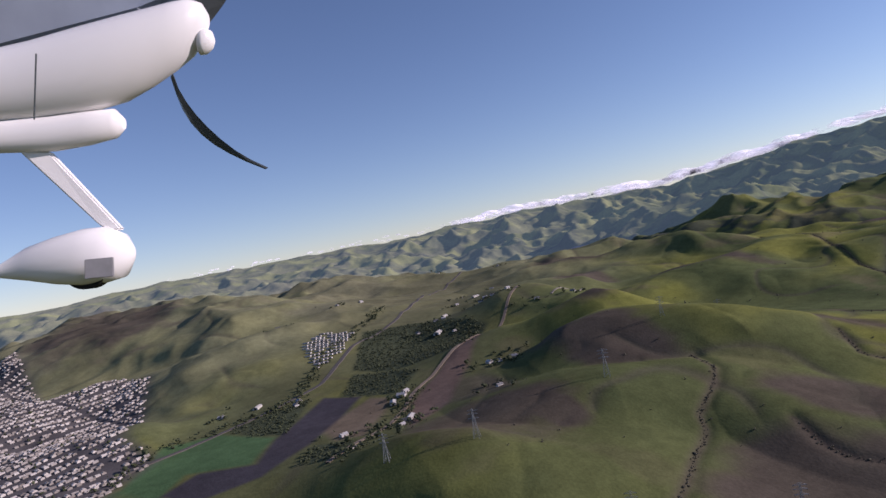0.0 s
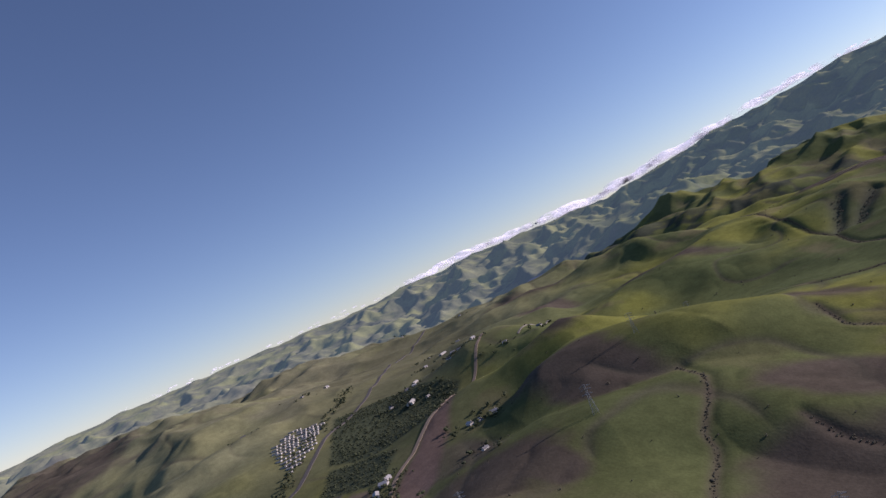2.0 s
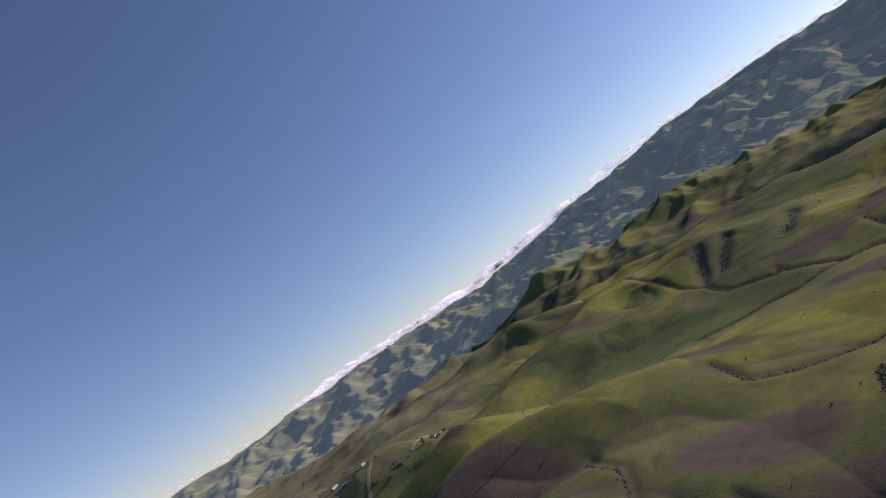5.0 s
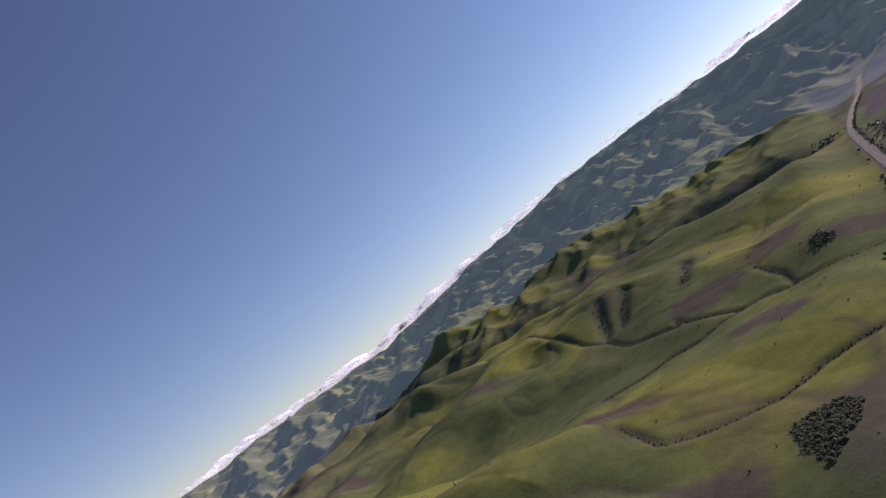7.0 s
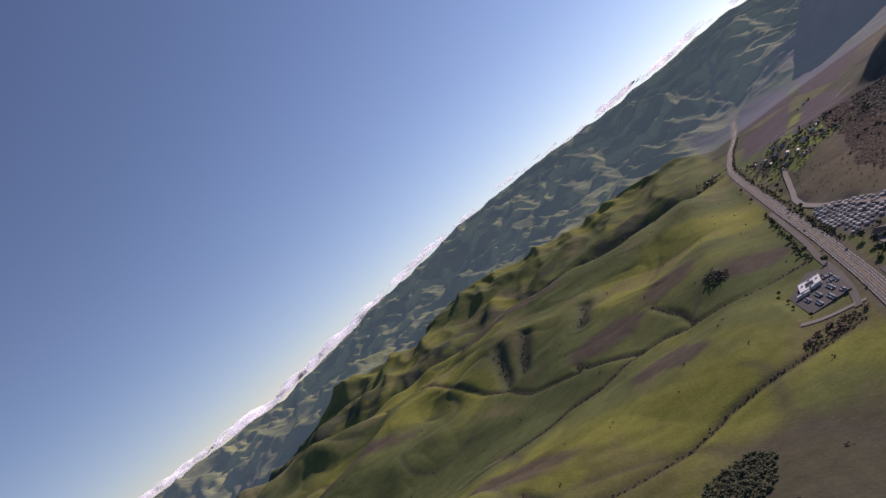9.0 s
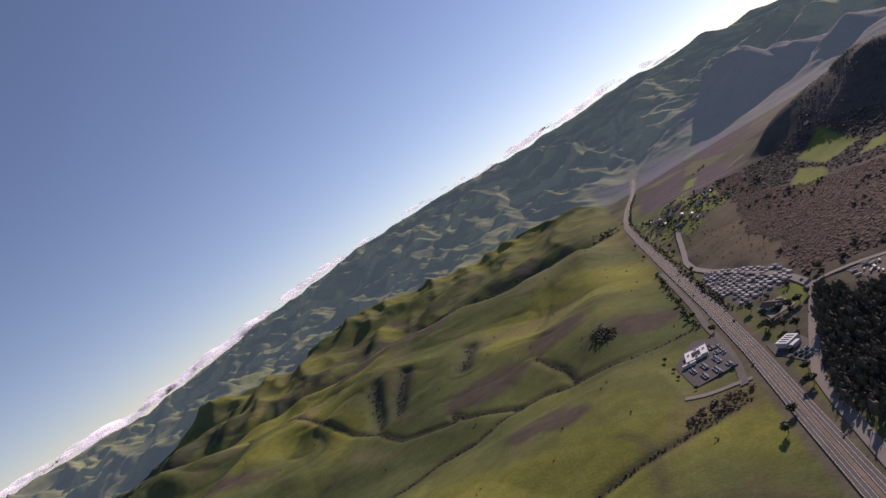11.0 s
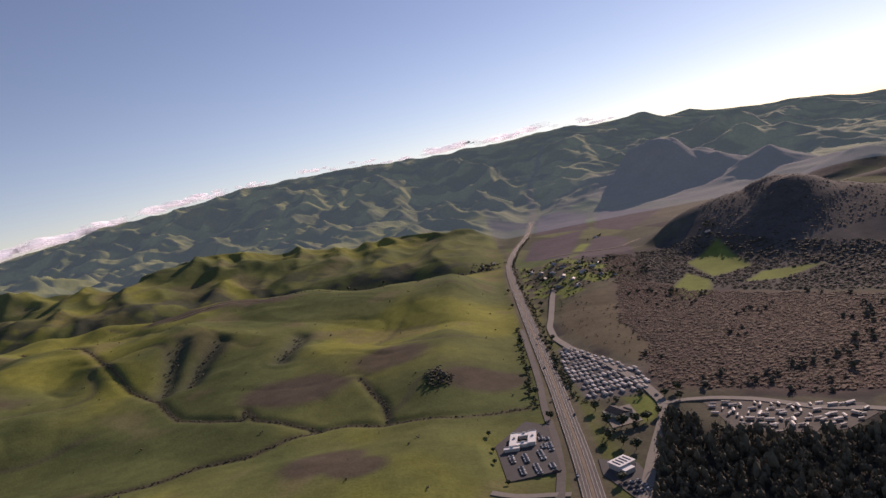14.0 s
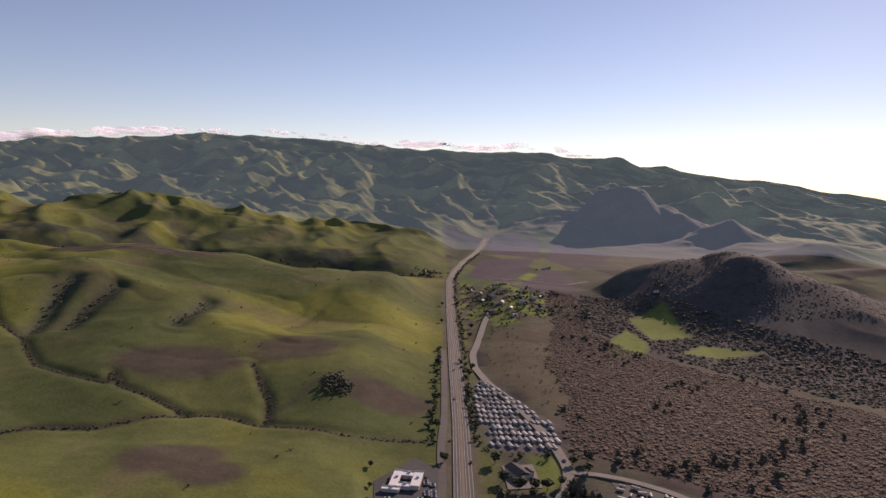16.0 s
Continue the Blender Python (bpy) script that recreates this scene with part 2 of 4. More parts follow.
def foothills(x, y, d, hw):
    """The grassy front range west of the highway, with spurs running down to the creek."""
    ux = x + 40 * perlin(x / 300, y / 300, 75)
    front = np.interp(ux, FOOT_X, FOOT_Y) + 45 * perlin(x / 170, y / 900, 76)
    s = np.clip((y - front) / 560, 0, 1)
    body = np.interp(x, FOOT_X, FOOT_Z) * (0.85 + 0.22 * perlin(x / 330 + 4, y / 500, 79))
    spur = (1 - np.abs(perlin(ux / 190, y / 420, 77))) ** 2 - 0.55 + 0.45 * ((1 - np.abs(perlin(ux / 90, y / 230, 78))) ** 2 - 0.55)
    shape = s ** 0.75 * (1 - 0.4 * step(y - front, 520, 1100)) + 0.30 * spur * np.sin(np.pi * np.clip((y - front) / 1000, 0, 1)) ** 0.7
    return np.maximum(body * shape, 0) * step(-x, -60, 60) * step(hw, 25, 130) * (1 - step(squeeze(d), 2900, 3500))


def land(x, y):
    """Height of the true land at x, y."""
    dx, dy = x - HUB[0], y - HUB[1]
    d, az = np.hypot(dx, dy), np.degrees(np.arctan2(dx, dy))
    wx = x + 45 * perlin(x / 260, y / 260, 71)
    wy = y + 45 * perlin(x / 260 + 9, y / 260 + 4, 72)
    floor = 44 * step(-x, 220, 900) * (1 - 0.25 * step(y, 900, 1500))
    hw = line_distance(x, y, HIGHWAY)
    ag = line_distance(x, y, AG_AXIS)
    east = step(x, -60, 30) * (1 - step(y, 2600, 3400))
    open_land = step(hw, 60, 260) * step(ag, 130, 330) * (1 - east * (1 - step(x, 380, 800)))
    roll = ((14 + 12 * step(-x, 520, 760)) * fbm(wx, wy, 420, 11, 2, 0.35) + 16 * step(-x, 560, 800) * fbm(wx, wy, 190, 13, 2, 0.35) + 4 * (ridged(wx, wy, 300, 21, 2) - 0.9)) * open_land
    hills = np.zeros(np.shape(x))
    for hx, hy, h, a, b, turn in HILLS:
        c, s = math.cos(radians(turn)), math.sin(radians(turn))
        p, q = (wx - hx) * c + (wy - hy) * s, -(wx - hx) * s + (wy - hy) * c
        k = np.exp(-((p / a) ** 2 + (q / b) ** 2) / (3.0 if hy > 1700 and hx < 0 or hx < -1400 else 2.1 if hx < 0 else 1.6))
        hills = np.maximum(hills, h * k) + 0.35 * np.minimum(hills, h * k)
    rough = hills * 0.12 * (ridged(wx, wy, 230, 31, 2) - 0.95)
    z = floor + roll + hills + rough - (3.2 + 3 * step(d, 1700, 2600)) * drains(x, y) * open_land * (0.45 + 0.55 * step(hills, 8, 40)) * (1 - step(az, 2, 10) * step(d, 1500, 2200))
    # the range behind: folds at the scale at which the distance is drawn
    crest = np.interp(az, CREST_AZ, CREST_EL)
    dr = 6200 + 3800 * step(az, 5, 40) + 1000 * step(-az, 50, 90)
    r, r1 = squeeze(d), squeeze(dr)
    shrink = r / np.maximum(d, 1)
    mx, my = HUB[0] + dx * shrink, HUB[1] + dy * shrink
    low = step(az, 1, 11)
    k = np.clip((r - 2750) / (r1 - 2750), 0, 1)
    top = EYE_Z + r1 * np.tan(np.radians(crest))
    climb = np.maximum(top - EYE_Z * (1 - r1 / dr) - 8, 8) * k ** (1.15 + 0.4 * step(az, -4, 6) + 0.6 * step(az, 8, 16))
    rise = step(r, 2750, 3300) * (1 - 0.8 * step(k, 0.82, 1.0)) * (1 - 0.45 * low) * (1 - 0.4 * step(-az, 50, 75))
    fold = ((ridged(mx, my, 520, 41, 3) - 1.0) * 80 + 44 * (ridged(mx, my, 210, 45, 2) - 0.8)) * rise * (0.45 + 0.55 * k)
    z = z * (1 - 0.6 * step(d, 2600, 4500) * (1 - low))
    z = z * (1 - step(d, 1900, 2500) * (0.8 * (1 - step(hw + 170 * fbm(x, y, 260, 97, 3), 60, 720))) * (1 - step(d, 5200, 6200)))
    knoll = np.maximum(46 * (ridged(mx, my, 330, 47, 3) - 0.75), 0) * step(-az, -7, 2) * step(r, 2330, 2650) * (1 - step(r, 3200, 3700)) * step(hw, 40, 300)
    z = z + knoll + foothills(x, y, d, hw) + (climb + fold) / np.maximum(shrink, 0.2)
    z = np.where(d > dr, z - (d - dr) * 0.05, z)
    z = np.where((x > -70) & (d < 2600), np.maximum(z, 1.0), z)
    # beds of the creeks
    for c in CREEKS:
        z = z - 2.4 * np.exp(-(line_distance(wx * 0.15 + x * 0.85, wy * 0.15 + y * 0.85, c) / 7) ** 2)
    for c in GULLIES:
        z = z - 7 * np.exp(-(line_distance(x, y, c) / 15) ** 2)
    z = z - 8 * np.exp(-(line_distance(x, y, FOOT_CREEK) / 50) ** 2) * (1 - step(x, -150, -60))
    for pts, level in ((LOT, 4.0), (YARD, 2.0), (COURT, 2.0), (PARK_B, 3.0)):
        m = inside(x, y, pts, 14.0) * 2
        z = z + (level - z) * np.clip(m, 0, 1)
    flat = (1 - step(hw, 20, 130)) * (1 - step(d, 3000, 3800))
    return z * (1 - flat) + 1.0 * flat


def mapped(x, y, z):
    """The true place drawn together with the distance, and the scale there."""
    x, y, z = np.asarray(x, float), np.asarray(y, float), np.asarray(z, float)
    dx, dy = x - HUB[0], y - HUB[1]
    d = np.maximum(np.hypot(dx, dy), 1e-3)
    k = squeeze(d) / d
    return np.stack([HUB[0] + dx * k, HUB[1] + dy * k, EYE_Z - (EYE_Z - z) * k], -1), k


def ground_at(x, y, up=0.0):
    p, k = mapped(x, y, land(np.array([float(x)]), np.array([float(y)]))[0] + up)
    return Vector(p), float(k)


FIELD_PLOUGH = [(-973, 380), (-894, 407), (-752, 267), (-707, 192), (-722, 121), (-780, 102), (-807, 149), (-756, 202), (-830, 250)]
FIELD_GREEN = [(-851, 71), (-976, 142), (-971, 215), (-843, 255), (-763, 198), (-822, 139), (-764, 93)]
ORCHARDS = [[(-973, 228), (-995, 366), (-839, 269), (-894, 241)], [(-1051, 472), (-965, 511), (-897, 511), (-828, 431), (-935, 395)],
            [(-1078, 487), (-1351, 650), (-1284, 755), (-1039, 766), (-917, 589), (-967, 513)], [(-737, 269), (-690, 293), (-633, 258), (-690, 225)]]
FIELD_BROWN = [(-764, 412), (-969, 675), (-970, 713), (-702, 432), (-651, 345)]
FIELD_STUBBLE = [(-810, 300), (-863, 406), (-823, 419), (-695, 310), (-722, 287)]
TOWN = [(-2400, -160), (-2301, 13), (-1719, 38), (-1712, 153), (-1559, 236), (-1058, 110), (-930, 128), (-835, 41), (-834, -14), (-904, -86), (-1300, -330), (-2000, -420)]
WOOD = [(62, 1330), (68, 1250), (50, 1176), (37, 1064), (74, 1045), (150, 988), (275, 959), (480, 940), (530, 1040), (470, 1130), (390, 1200), (320, 1290), (250, 1380), (200, 1440), (172, 1526), (195, 1660), (205, 1810), (165, 1850), (128, 1700), (112, 1560), (84, 1440)]
GROVE = [(26, 1010), (-6, 923), (-36, 857), (-44, 787), (-20, 680), (40, 600), (330, 640), (440, 890), (250, 905), (166, 926), (128, 910), (88, 922), (56, 946)]
LAWNS = [[(175, 1457), (231, 1548), (243, 1476), (213, 1397), (170, 1382)], [(254, 1611), (330, 1661), (323, 1513), (253, 1494)], [(276, 1427), (318, 1467), (388, 1425), (320, 1402)],
         [(3, 1066), (28, 1056), (22, 1010), (5, 1000)], [(30, 2120), (180, 2420), (205, 2400), (62, 2090)], [(130, 2110), (185, 2260), (215, 2200), (160, 2060)], [(-4, 2040), (99, 1834), (168, 1668), (150, 1580), (28, 1550), (-28, 1660)]]
DARK_FIELDS = [[(214, 3451), (360, 3130), (271, 2581), (115, 2730)], [(87, 2551), (255, 2596), (100, 1961), (14, 2145)], [(248, 2365), (295, 2225), (204, 1763), (94, 1877)], [(433, 3210), (554, 2744), (337, 2333), (287, 2572)]]
PASTURE = [(11, 1504), (99, 1548), (75, 1394), (65, 1172), (40, 1150), (9, 1272), (-10, 1368)]
# purple-brown stony slopes: x, y, half-width, half-depth
BROWN_SPOTS = [(-120, 1185, 55, 40), (-270, 1000, 42, 34), (-440, 870, 90, 60), (-330, 640, 70, 60), (-560, 380, 90, 90), (-250, 440, 80, 60),
               (-620, 620, 110, 60), (-700, 480, 90, 50), (-820, 820, 80, 60), (-1250, 1200, 150, 100), (-900, 1300, 140, 70), (-640, 1750, 160, 60), (-1500, 1450, 160, 100), (-2300, 250, 350, 200), (-265, 515, 100, 85), (-237, 976, 30, 24), (-245, 1305, 58, 62), (-352, 1238, 72, 62), (-640, 655, 50, 60), (-515, 425, 60, 30)]


def cover(x, y, z, steep):
    """Colour of what grows or lies on the land."""
    dx, dy = x - HUB[0], y - HUB[1]
    d, az = np.hypot(dx, dy), np.degrees(np.arctan2(dx, dy))
    def tint(col, rgb, k):
        return col + (np.array(rgb) - col) * np.clip(k, 0, 1)[:, None]
    n1, n2, n3 = fbm(x, y, 330, 51, 4), fbm(x, y, 120, 61, 4), fbm(x, y, 700, 81, 3)
    col = np.tile(np.array((0.089, 0.102, 0.027)), (len(x), 1))
    col = tint(col, (0.143, 0.149, 0.026), step(n1, -0.05, 0.5))
    col = tint(col, (0.068, 0.084, 0.023), step(-n1, 0.05, 0.55))
    col = tint(col, (0.120, 0.100, 0.048), 0.5 * step(n2 + 0.5 * n3, 0.3, 0.75))
    col = tint(col, (0.064, 0.074, 0.020), 0.6 * step(-y, -900, -620) * step(-x, 120, 300) * (1 - step(-x, 700, 900)))
    col = tint(col, (0.120, 0.094, 0.068), 0.6 * step(-az, 52, 66) * step(d, 1250, 1700) * step(n3 + n2, -0.35, 0.25))
    # pale grey-green grass to the far left, lightened further in place of haze
    col = tint(col, (0.170, 0.168, 0.088), 0.75 * step(-x, 850, 1500) * step(-az, 35, 55))
    spot = np.zeros(len(x))
    for sx, sy, a, b in BROWN_SPOTS:
        spot = np.maximum(spot, np.exp(-(((x - sx) / a) ** 2 + ((y - sy) / b) ** 2) ** 1.5 * 0.8))
    col = tint(col, (0.064, 0.051, 0.033), 0.88 * step(spot + 0.3 * n2, 0.25, 0.8))
    col = tint(col, (0.066, 0.060, 0.034), 0.55 * step(drains(x, y), 0.5, 0.95) * (1 - step(x, -140, -60)))
    far = step(d, 2200, 3600)
    scrub = step(n2 + 0.9 * n1 + 1.1 * (steep - 0.22), -0.02, 0.32)
    col = tint(col, (0.062, 0.070, 0.040), scrub * (0.12 + 0.45 * far) * step(d, 1500, 2300))
    col = tint(col, (0.050, 0.074, 0.038), 0.8 * far * step(z + 200 * n2 + 120 * n1, 420, 620))
    col = tint(col, (0.178, 0.184, 0.066), 0.85 * far * step(fbm(x, y, 330, 98, 4) + 0.4 * n3, -0.10, 0.25) * (1 - step(z, 420, 700)))
    front = np.interp(x, FOOT_X, FOOT_Y)
    brow = step(y, front - 20, front + 30) * (1 - step(y, front + 120, front + 330)) * step(-x, 60, 200)
    col = tint(col, (0.040, 0.046, 0.028), 0.8 * brow * step(fbm(x, y, 90, 57, 3) + 0.7 * (steep - 0.3), -0.05, 0.3))
    col = tint(col, (0.034, 0.040, 0.026), 0.75 * np.exp(-(line_distance(x, y, FOOT_CREEK) / 24) ** 2))
    for g in GULLIES:
        col = tint(col, (0.045, 0.050, 0.028), 0.85 * np.exp(-(line_distance(x, y, g) / 17) ** 2))
    for c in CREEKS:
        col = tint(col, (0.060, 0.050, 0.030), 0.8 * np.exp(-(line_distance(x, y, c) / 5) ** 2))
    east = step(x, -35, -15) * step(y, 400, 700) * (1 - step(d, 2600, 3600))
    col = tint(col, (0.078, 0.072, 0.048), 0.85 * east)
    col = tint(col, (0.066, 0.072, 0.030), east * step(n2 + n3, 0.3, 0.5))
    col = tint(col, (0.040, 0.040, 0.028), east * step(-n2 - 0.6 * n1, 0.15, 0.4))
    cx, cy = np.floor((x * 0.95 + y * 0.3) / 150 + 0.3 * n3), np.floor((y * 0.95 - x * 0.3) / 210 + 0.3 * n3)
    h = np.modf(np.abs(np.sin(cx * 12.99 + cy * 78.23) * 4375.85))[0]
    plots = step(x, -20, 0) * step(y, 1850, 1950) * (1 - step(d, 3000, 3700))
    for low_h, rgb in ((0.0, (0.058, 0.064, 0.032)), (0.3, (0.075, 0.105, 0.030)), (0.55, (0.034, 0.030, 0.026)), (0.78, (0.105, 0.115, 0.045))):
        col = tint(col, rgb, 0.9 * plots * ((h >= low_h) & (h < low_h + 0.3)))
    morro = np.exp(-(((x - 580) / 380) ** 2 + ((y - 1700) / 380) ** 2) ** 2) + np.exp(-(((x - 850) / 420) ** 2 + ((y - 3650) / 420) ** 2) ** 2)
    col = tint(col, (0.086, 0.080, 0.068), 0.9 * morro)
    col = tint(col, (0.084, 0.076, 0.062), 0.7 * inside(x, y, [(330, 2500), (560, 2250), (1000, 2300), (1400, 2900), (1350, 3500), (1000, 3900), (620, 3750), (440, 3200)], 90))
    ag = step(-line_distance(x, y, AG_AXIS), -260, -180) * step(-x, 500, 700)
    col = tint(col, (0.085, 0.085, 0.035), 0.5 * ag)
    col = tint(col, (0.104, 0.076, 0.056), inside(x, y, WOOD, 14))
    col = tint(col, (0.035, 0.036, 0.022), inside(x, y, GROVE, 10))
    col = tint(col, (0.084, 0.078, 0.062), inside(x, y, [(150, 1560), (215, 1800), (330, 1700), (600, 1900), (1000, 1700), (1000, 1000), (600, 1000), (520, 1120), (420, 1200), (300, 1330), (240, 1410)], 20))
    col = tint(col, (0.058, 0.052, 0.032), 0.8 * inside(x, y, [(-252, 732), (-209, 770), (-160, 765), (-120, 750), (-105, 700), (-120, 610), (-200, 600), (-245, 690)], 18))
    col = tint(col, (0.098, 0.084, 0.045), inside(x, y, PASTURE, 8))
    for f in LAWNS:
        col = tint(col, (0.135, 0.165, 0.035), inside(x, y, f, 5))
    gx, gy = np.floor((x + 0.35 * y) / 34), np.floor((y - 0.35 * x) / 46)
    g = np.modf(np.abs(np.sin(gx * 37.1 + gy * 91.7) * 2911.3))[0]
    col = tint(col, (0.085, 0.072, 0.052), 0.85 * inside(x, y, LAWNS[6], 3) * (g > 0.55))
    for f in DARK_FIELDS:
        col = tint(col, (0.074, 0.062, 0.060), inside(x, y, f, 6))
    for f in ORCHARDS:
        col = tint(col, (0.052, 0.062, 0.026), inside(x, y, f, 5))
    col = tint(col, (0.110, 0.080, 0.055), inside(x, y, FIELD_BROWN, 6))
    col = tint(col, (0.125, 0.100, 0.060), inside(x, y, FIELD_STUBBLE, 6))
    col = tint(col, (0.060, 0.110, 0.038), inside(x, y, FIELD_GREEN, 5))
    col = tint(col, (0.048, 0.044, 0.040), inside(x, y, FIELD_PLOUGH, 4))
    col = tint(col, (0.078, 0.072, 0.062), inside(x, y, TOWN, 15))
    col = tint(col, (0.110, 0.100, 0.085), inside(x, y, PARK, 4))
    verge = line_distance(x, y, HIGHWAY)
    col = tint(col, (0.105, 0.095, 0.055), 1 - step(verge, 11, 19))
    return col * 1.22 + np.array((0.0, 0.0, 0.012))


def mesh_object(name, verts, faces, mat, smooth=False):
    """A mesh from arrays of vertices and equal-sided faces."""
    me = bpy.data.meshes.new(name)
    verts, faces = np.asarray(verts, np.float32), np.asarray(faces, np.int32)
    me.vertices.add(len(verts))
    me.vertices.foreach_set("co", verts.ravel())
    k = faces.shape[1]
    me.loops.add(faces.size)
    me.loops.foreach_set("vertex_index", faces.ravel())
    me.polygons.add(len(faces))
    me.polygons.foreach_set("loop_start", np.arange(0, faces.size, k, dtype=np.int32))
    me.polygons.foreach_set("use_smooth", np.full(len(faces), smooth))
    me.update()
    me.materials.append(mat)
    return new(name, me)


def land_sheet(name, azimuths, radii, mat):
    """Part of the land between rings round the hub."""
    a, r = np.meshgrid(np.radians(azimuths), radii)
    a, r = a.ravel(), r.ravel()
    d = spread(r)
    x, y = HUB[0] + d * np.sin(a), HUB[1] + d * np.cos(a)
    z = land(x, y)
    rows, cols = len(radii), len(azimuths)
    zz, dd = z.reshape(rows, cols), d.reshape(rows, cols)
    gr = np.gradient(zz, axis=0) / np.maximum(np.gradient(dd, axis=0), 0.1)
    ga = np.gradient(zz, axis=1) / np.maximum(dd * np.abs(np.gradient(np.radians(azimuths)))[None, :], 0.1)
    steep = np.hypot(gr, ga).ravel()
    p, k = mapped(x, y, z)
    i = (np.arange(rows - 1)[:, None] * cols + np.arange(cols - 1)[None, :]).ravel()
    ob = mesh_object(name, p, np.stack([i, i + 1, i + cols + 1, i + cols], 1)[:, ::-1], mat, True)
    col = np.concatenate([cover(x, y, z, steep), np.ones((len(x), 1))], 1).astype(np.float32)
    at = ob.data.attributes.new("cover", "FLOAT_COLOR", "POINT")
    at.data.foreach_set("color", col.ravel())
    return ob


AZ = np.concatenate([np.arange(-180, -104, 2.0), np.arange(-104, 52, 0.2), np.arange(52, 180.1, 2.0)])
RADII = np.concatenate([[2, 60, 120], np.arange(160, 1500, 4.5), np.arange(1500, 2560, 7.5)])
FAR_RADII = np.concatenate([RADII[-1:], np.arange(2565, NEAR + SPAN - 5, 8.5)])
tagged(land_sheet("ground", AZ, RADII, M_LAND), "rolling green grassland hills with dark scrub in the folds", "ground", kind="structure")
tagged(land_sheet("backdrop", AZ, FAR_RADII, M_FAR_HAZE), "distant blue-green coastal mountain range with a faint glow for haze", "mountains", kind="structure")


# ---------- builders ----------
def part(name, bm, mat, parent=None, label=""):
    """One mesh object from a bmesh, under a thing where a parent is given."""
    me = bpy.data.meshes.new(name)
    bm.to_mesh(me)
    bm.free()
    me.materials.append(mat)
    ob = new(name, me)
    ob.parent = parent
    if label:
        ob["label"] = label
    return ob


def box(sx, sy, sz, x=0.0, y=0.0, z=0.0, bevel=0.0, bm=None):
    """A box standing on z, centred on x, y."""
    bm = bm or bmesh.new()
    made = bmesh.ops.create_cube(bm, size=1.0, matrix=Matrix.Translation((x, y, z + sz / 2)) @ Matrix.Diagonal((sx, sy, sz, 1)))["verts"]
    if bevel:
        edges = {e for v in made for e in v.link_edges}
        bmesh.ops.bevel(bm, geom=list(edges), offset=bevel, segments=1, affect="EDGES")
    return bm


def gable(sx, sy, eave, rise, over=0.4, x=0.0, y=0.0):
    """A pitched roof with its ridge along y, with thickness."""
    bm = bmesh.new()
    hx, hy = sx / 2 + over, sy / 2 + over
    v = [bm.verts.new((x + a, y + b, c)) for b in (-hy, hy) for a, c in ((-hx, eave), (0, eave + rise), (hx, eave), (hx, eave + 0.2), (0, eave + rise + 0.25), (-hx, eave + 0.2))]
    bm.faces.new(v[:6][::-1])
    bm.faces.new(v[6:])
    for i in range(6):
        j = (i + 1) % 6
        bm.faces.new((v[i], v[j], v[6 + j], v[6 + i]))
    return bm


def thing(name, label, category, group=""):
    ob = new(name)
    ob.empty_display_size = 0.5
    return tagged(ob, label, category, group)


def stand(x, y, turn=0.0, up=0.0):
    """The pose of a thing on the land."""
    p, k = ground_at(x, y)
    return Matrix.Translation(p + Vector((0, 0, up))) @ pose(0, 0, 0, 0, 0, turn) @ Matrix.Scale(k, 4)


def put(ob, x, y, turn=0.0, up=0.0, size=1.0):
    p, k = ground_at(x, y)
    ob.matrix_basis = Matrix.Translation(p + Vector((0, 0, up))) @ pose(0, 0, 0, 0, 0, turn) @ Matrix.Scale(k * size, 4)
    return ob


def put_copy(ob, x, y, turn=0.0, up=0.0, size=1.0):
    p, k = ground_at(x, y)
    c = copy_thing(ob, pose(*(p + Vector((0, 0, up))), 0, 0, turn))
    c.scale = [k * size] * 3
    return c


def resample(pts, every):
    out = [Vector(pts[0])]
    for a, b in zip(pts, pts[1:]):
        a, b = Vector(a), Vector(b)
        n = max(1, int((b - a).length / every))
        out += [a.lerp(b, (i + 1) / n) for i in range(n)]
    for _ in range(3):
        out = [out[0]] + [(out[i - 1] + out[i] * 2 + out[i + 1]) / 4 for i in range(1, len(out) - 1)] + [out[-1]]
    return out


def ribbon(name, pts, offset, width, up, mat, every=12.0):
    """A strip of road laid on the land, with a skirt for its edge."""
    c = resample(pts, every)
    rows = []
    for i, p in enumerate(c):
        t = (c[min(i + 1, len(c) - 1)] - c[max(i - 1, 0)]).normalized()
        n = Vector((t.y, -t.x))
        rows.append([p + n * (offset + s * width / 2) for s in (-1, 0, 1)])
    xy = np.array([[q.x, q.y] for r in rows for q in r])
    z = land(xy[:, 0], xy[:, 1]).reshape(-1, 3)
    z = np.repeat(z.max(1)[:, None], 3, 1).ravel()
    d = np.hypot(xy[:, 0] - HUB[0], xy[:, 1] - HUB[1])
    top, k = mapped(xy[:, 0], xy[:, 1], z + up + 1.5 * step(d, 2200, 4200))
    low = top - np.array((0, 0, 2.5))
    n = len(rows)
    verts = np.concatenate([top, low])
    f = []
    for i in range(n - 1):
        a = 3 * i
        f += [(a, a + 1, a + 4, a + 3), (a + 1, a + 2, a + 5, a + 4), (a, a + 3, a + 3 + 3 * n, a + 3 * n), (a + 2, a + 2 + 3 * n, a + 5 + 3 * n, a + 5)]
    return mesh_object(name, verts, f, mat)


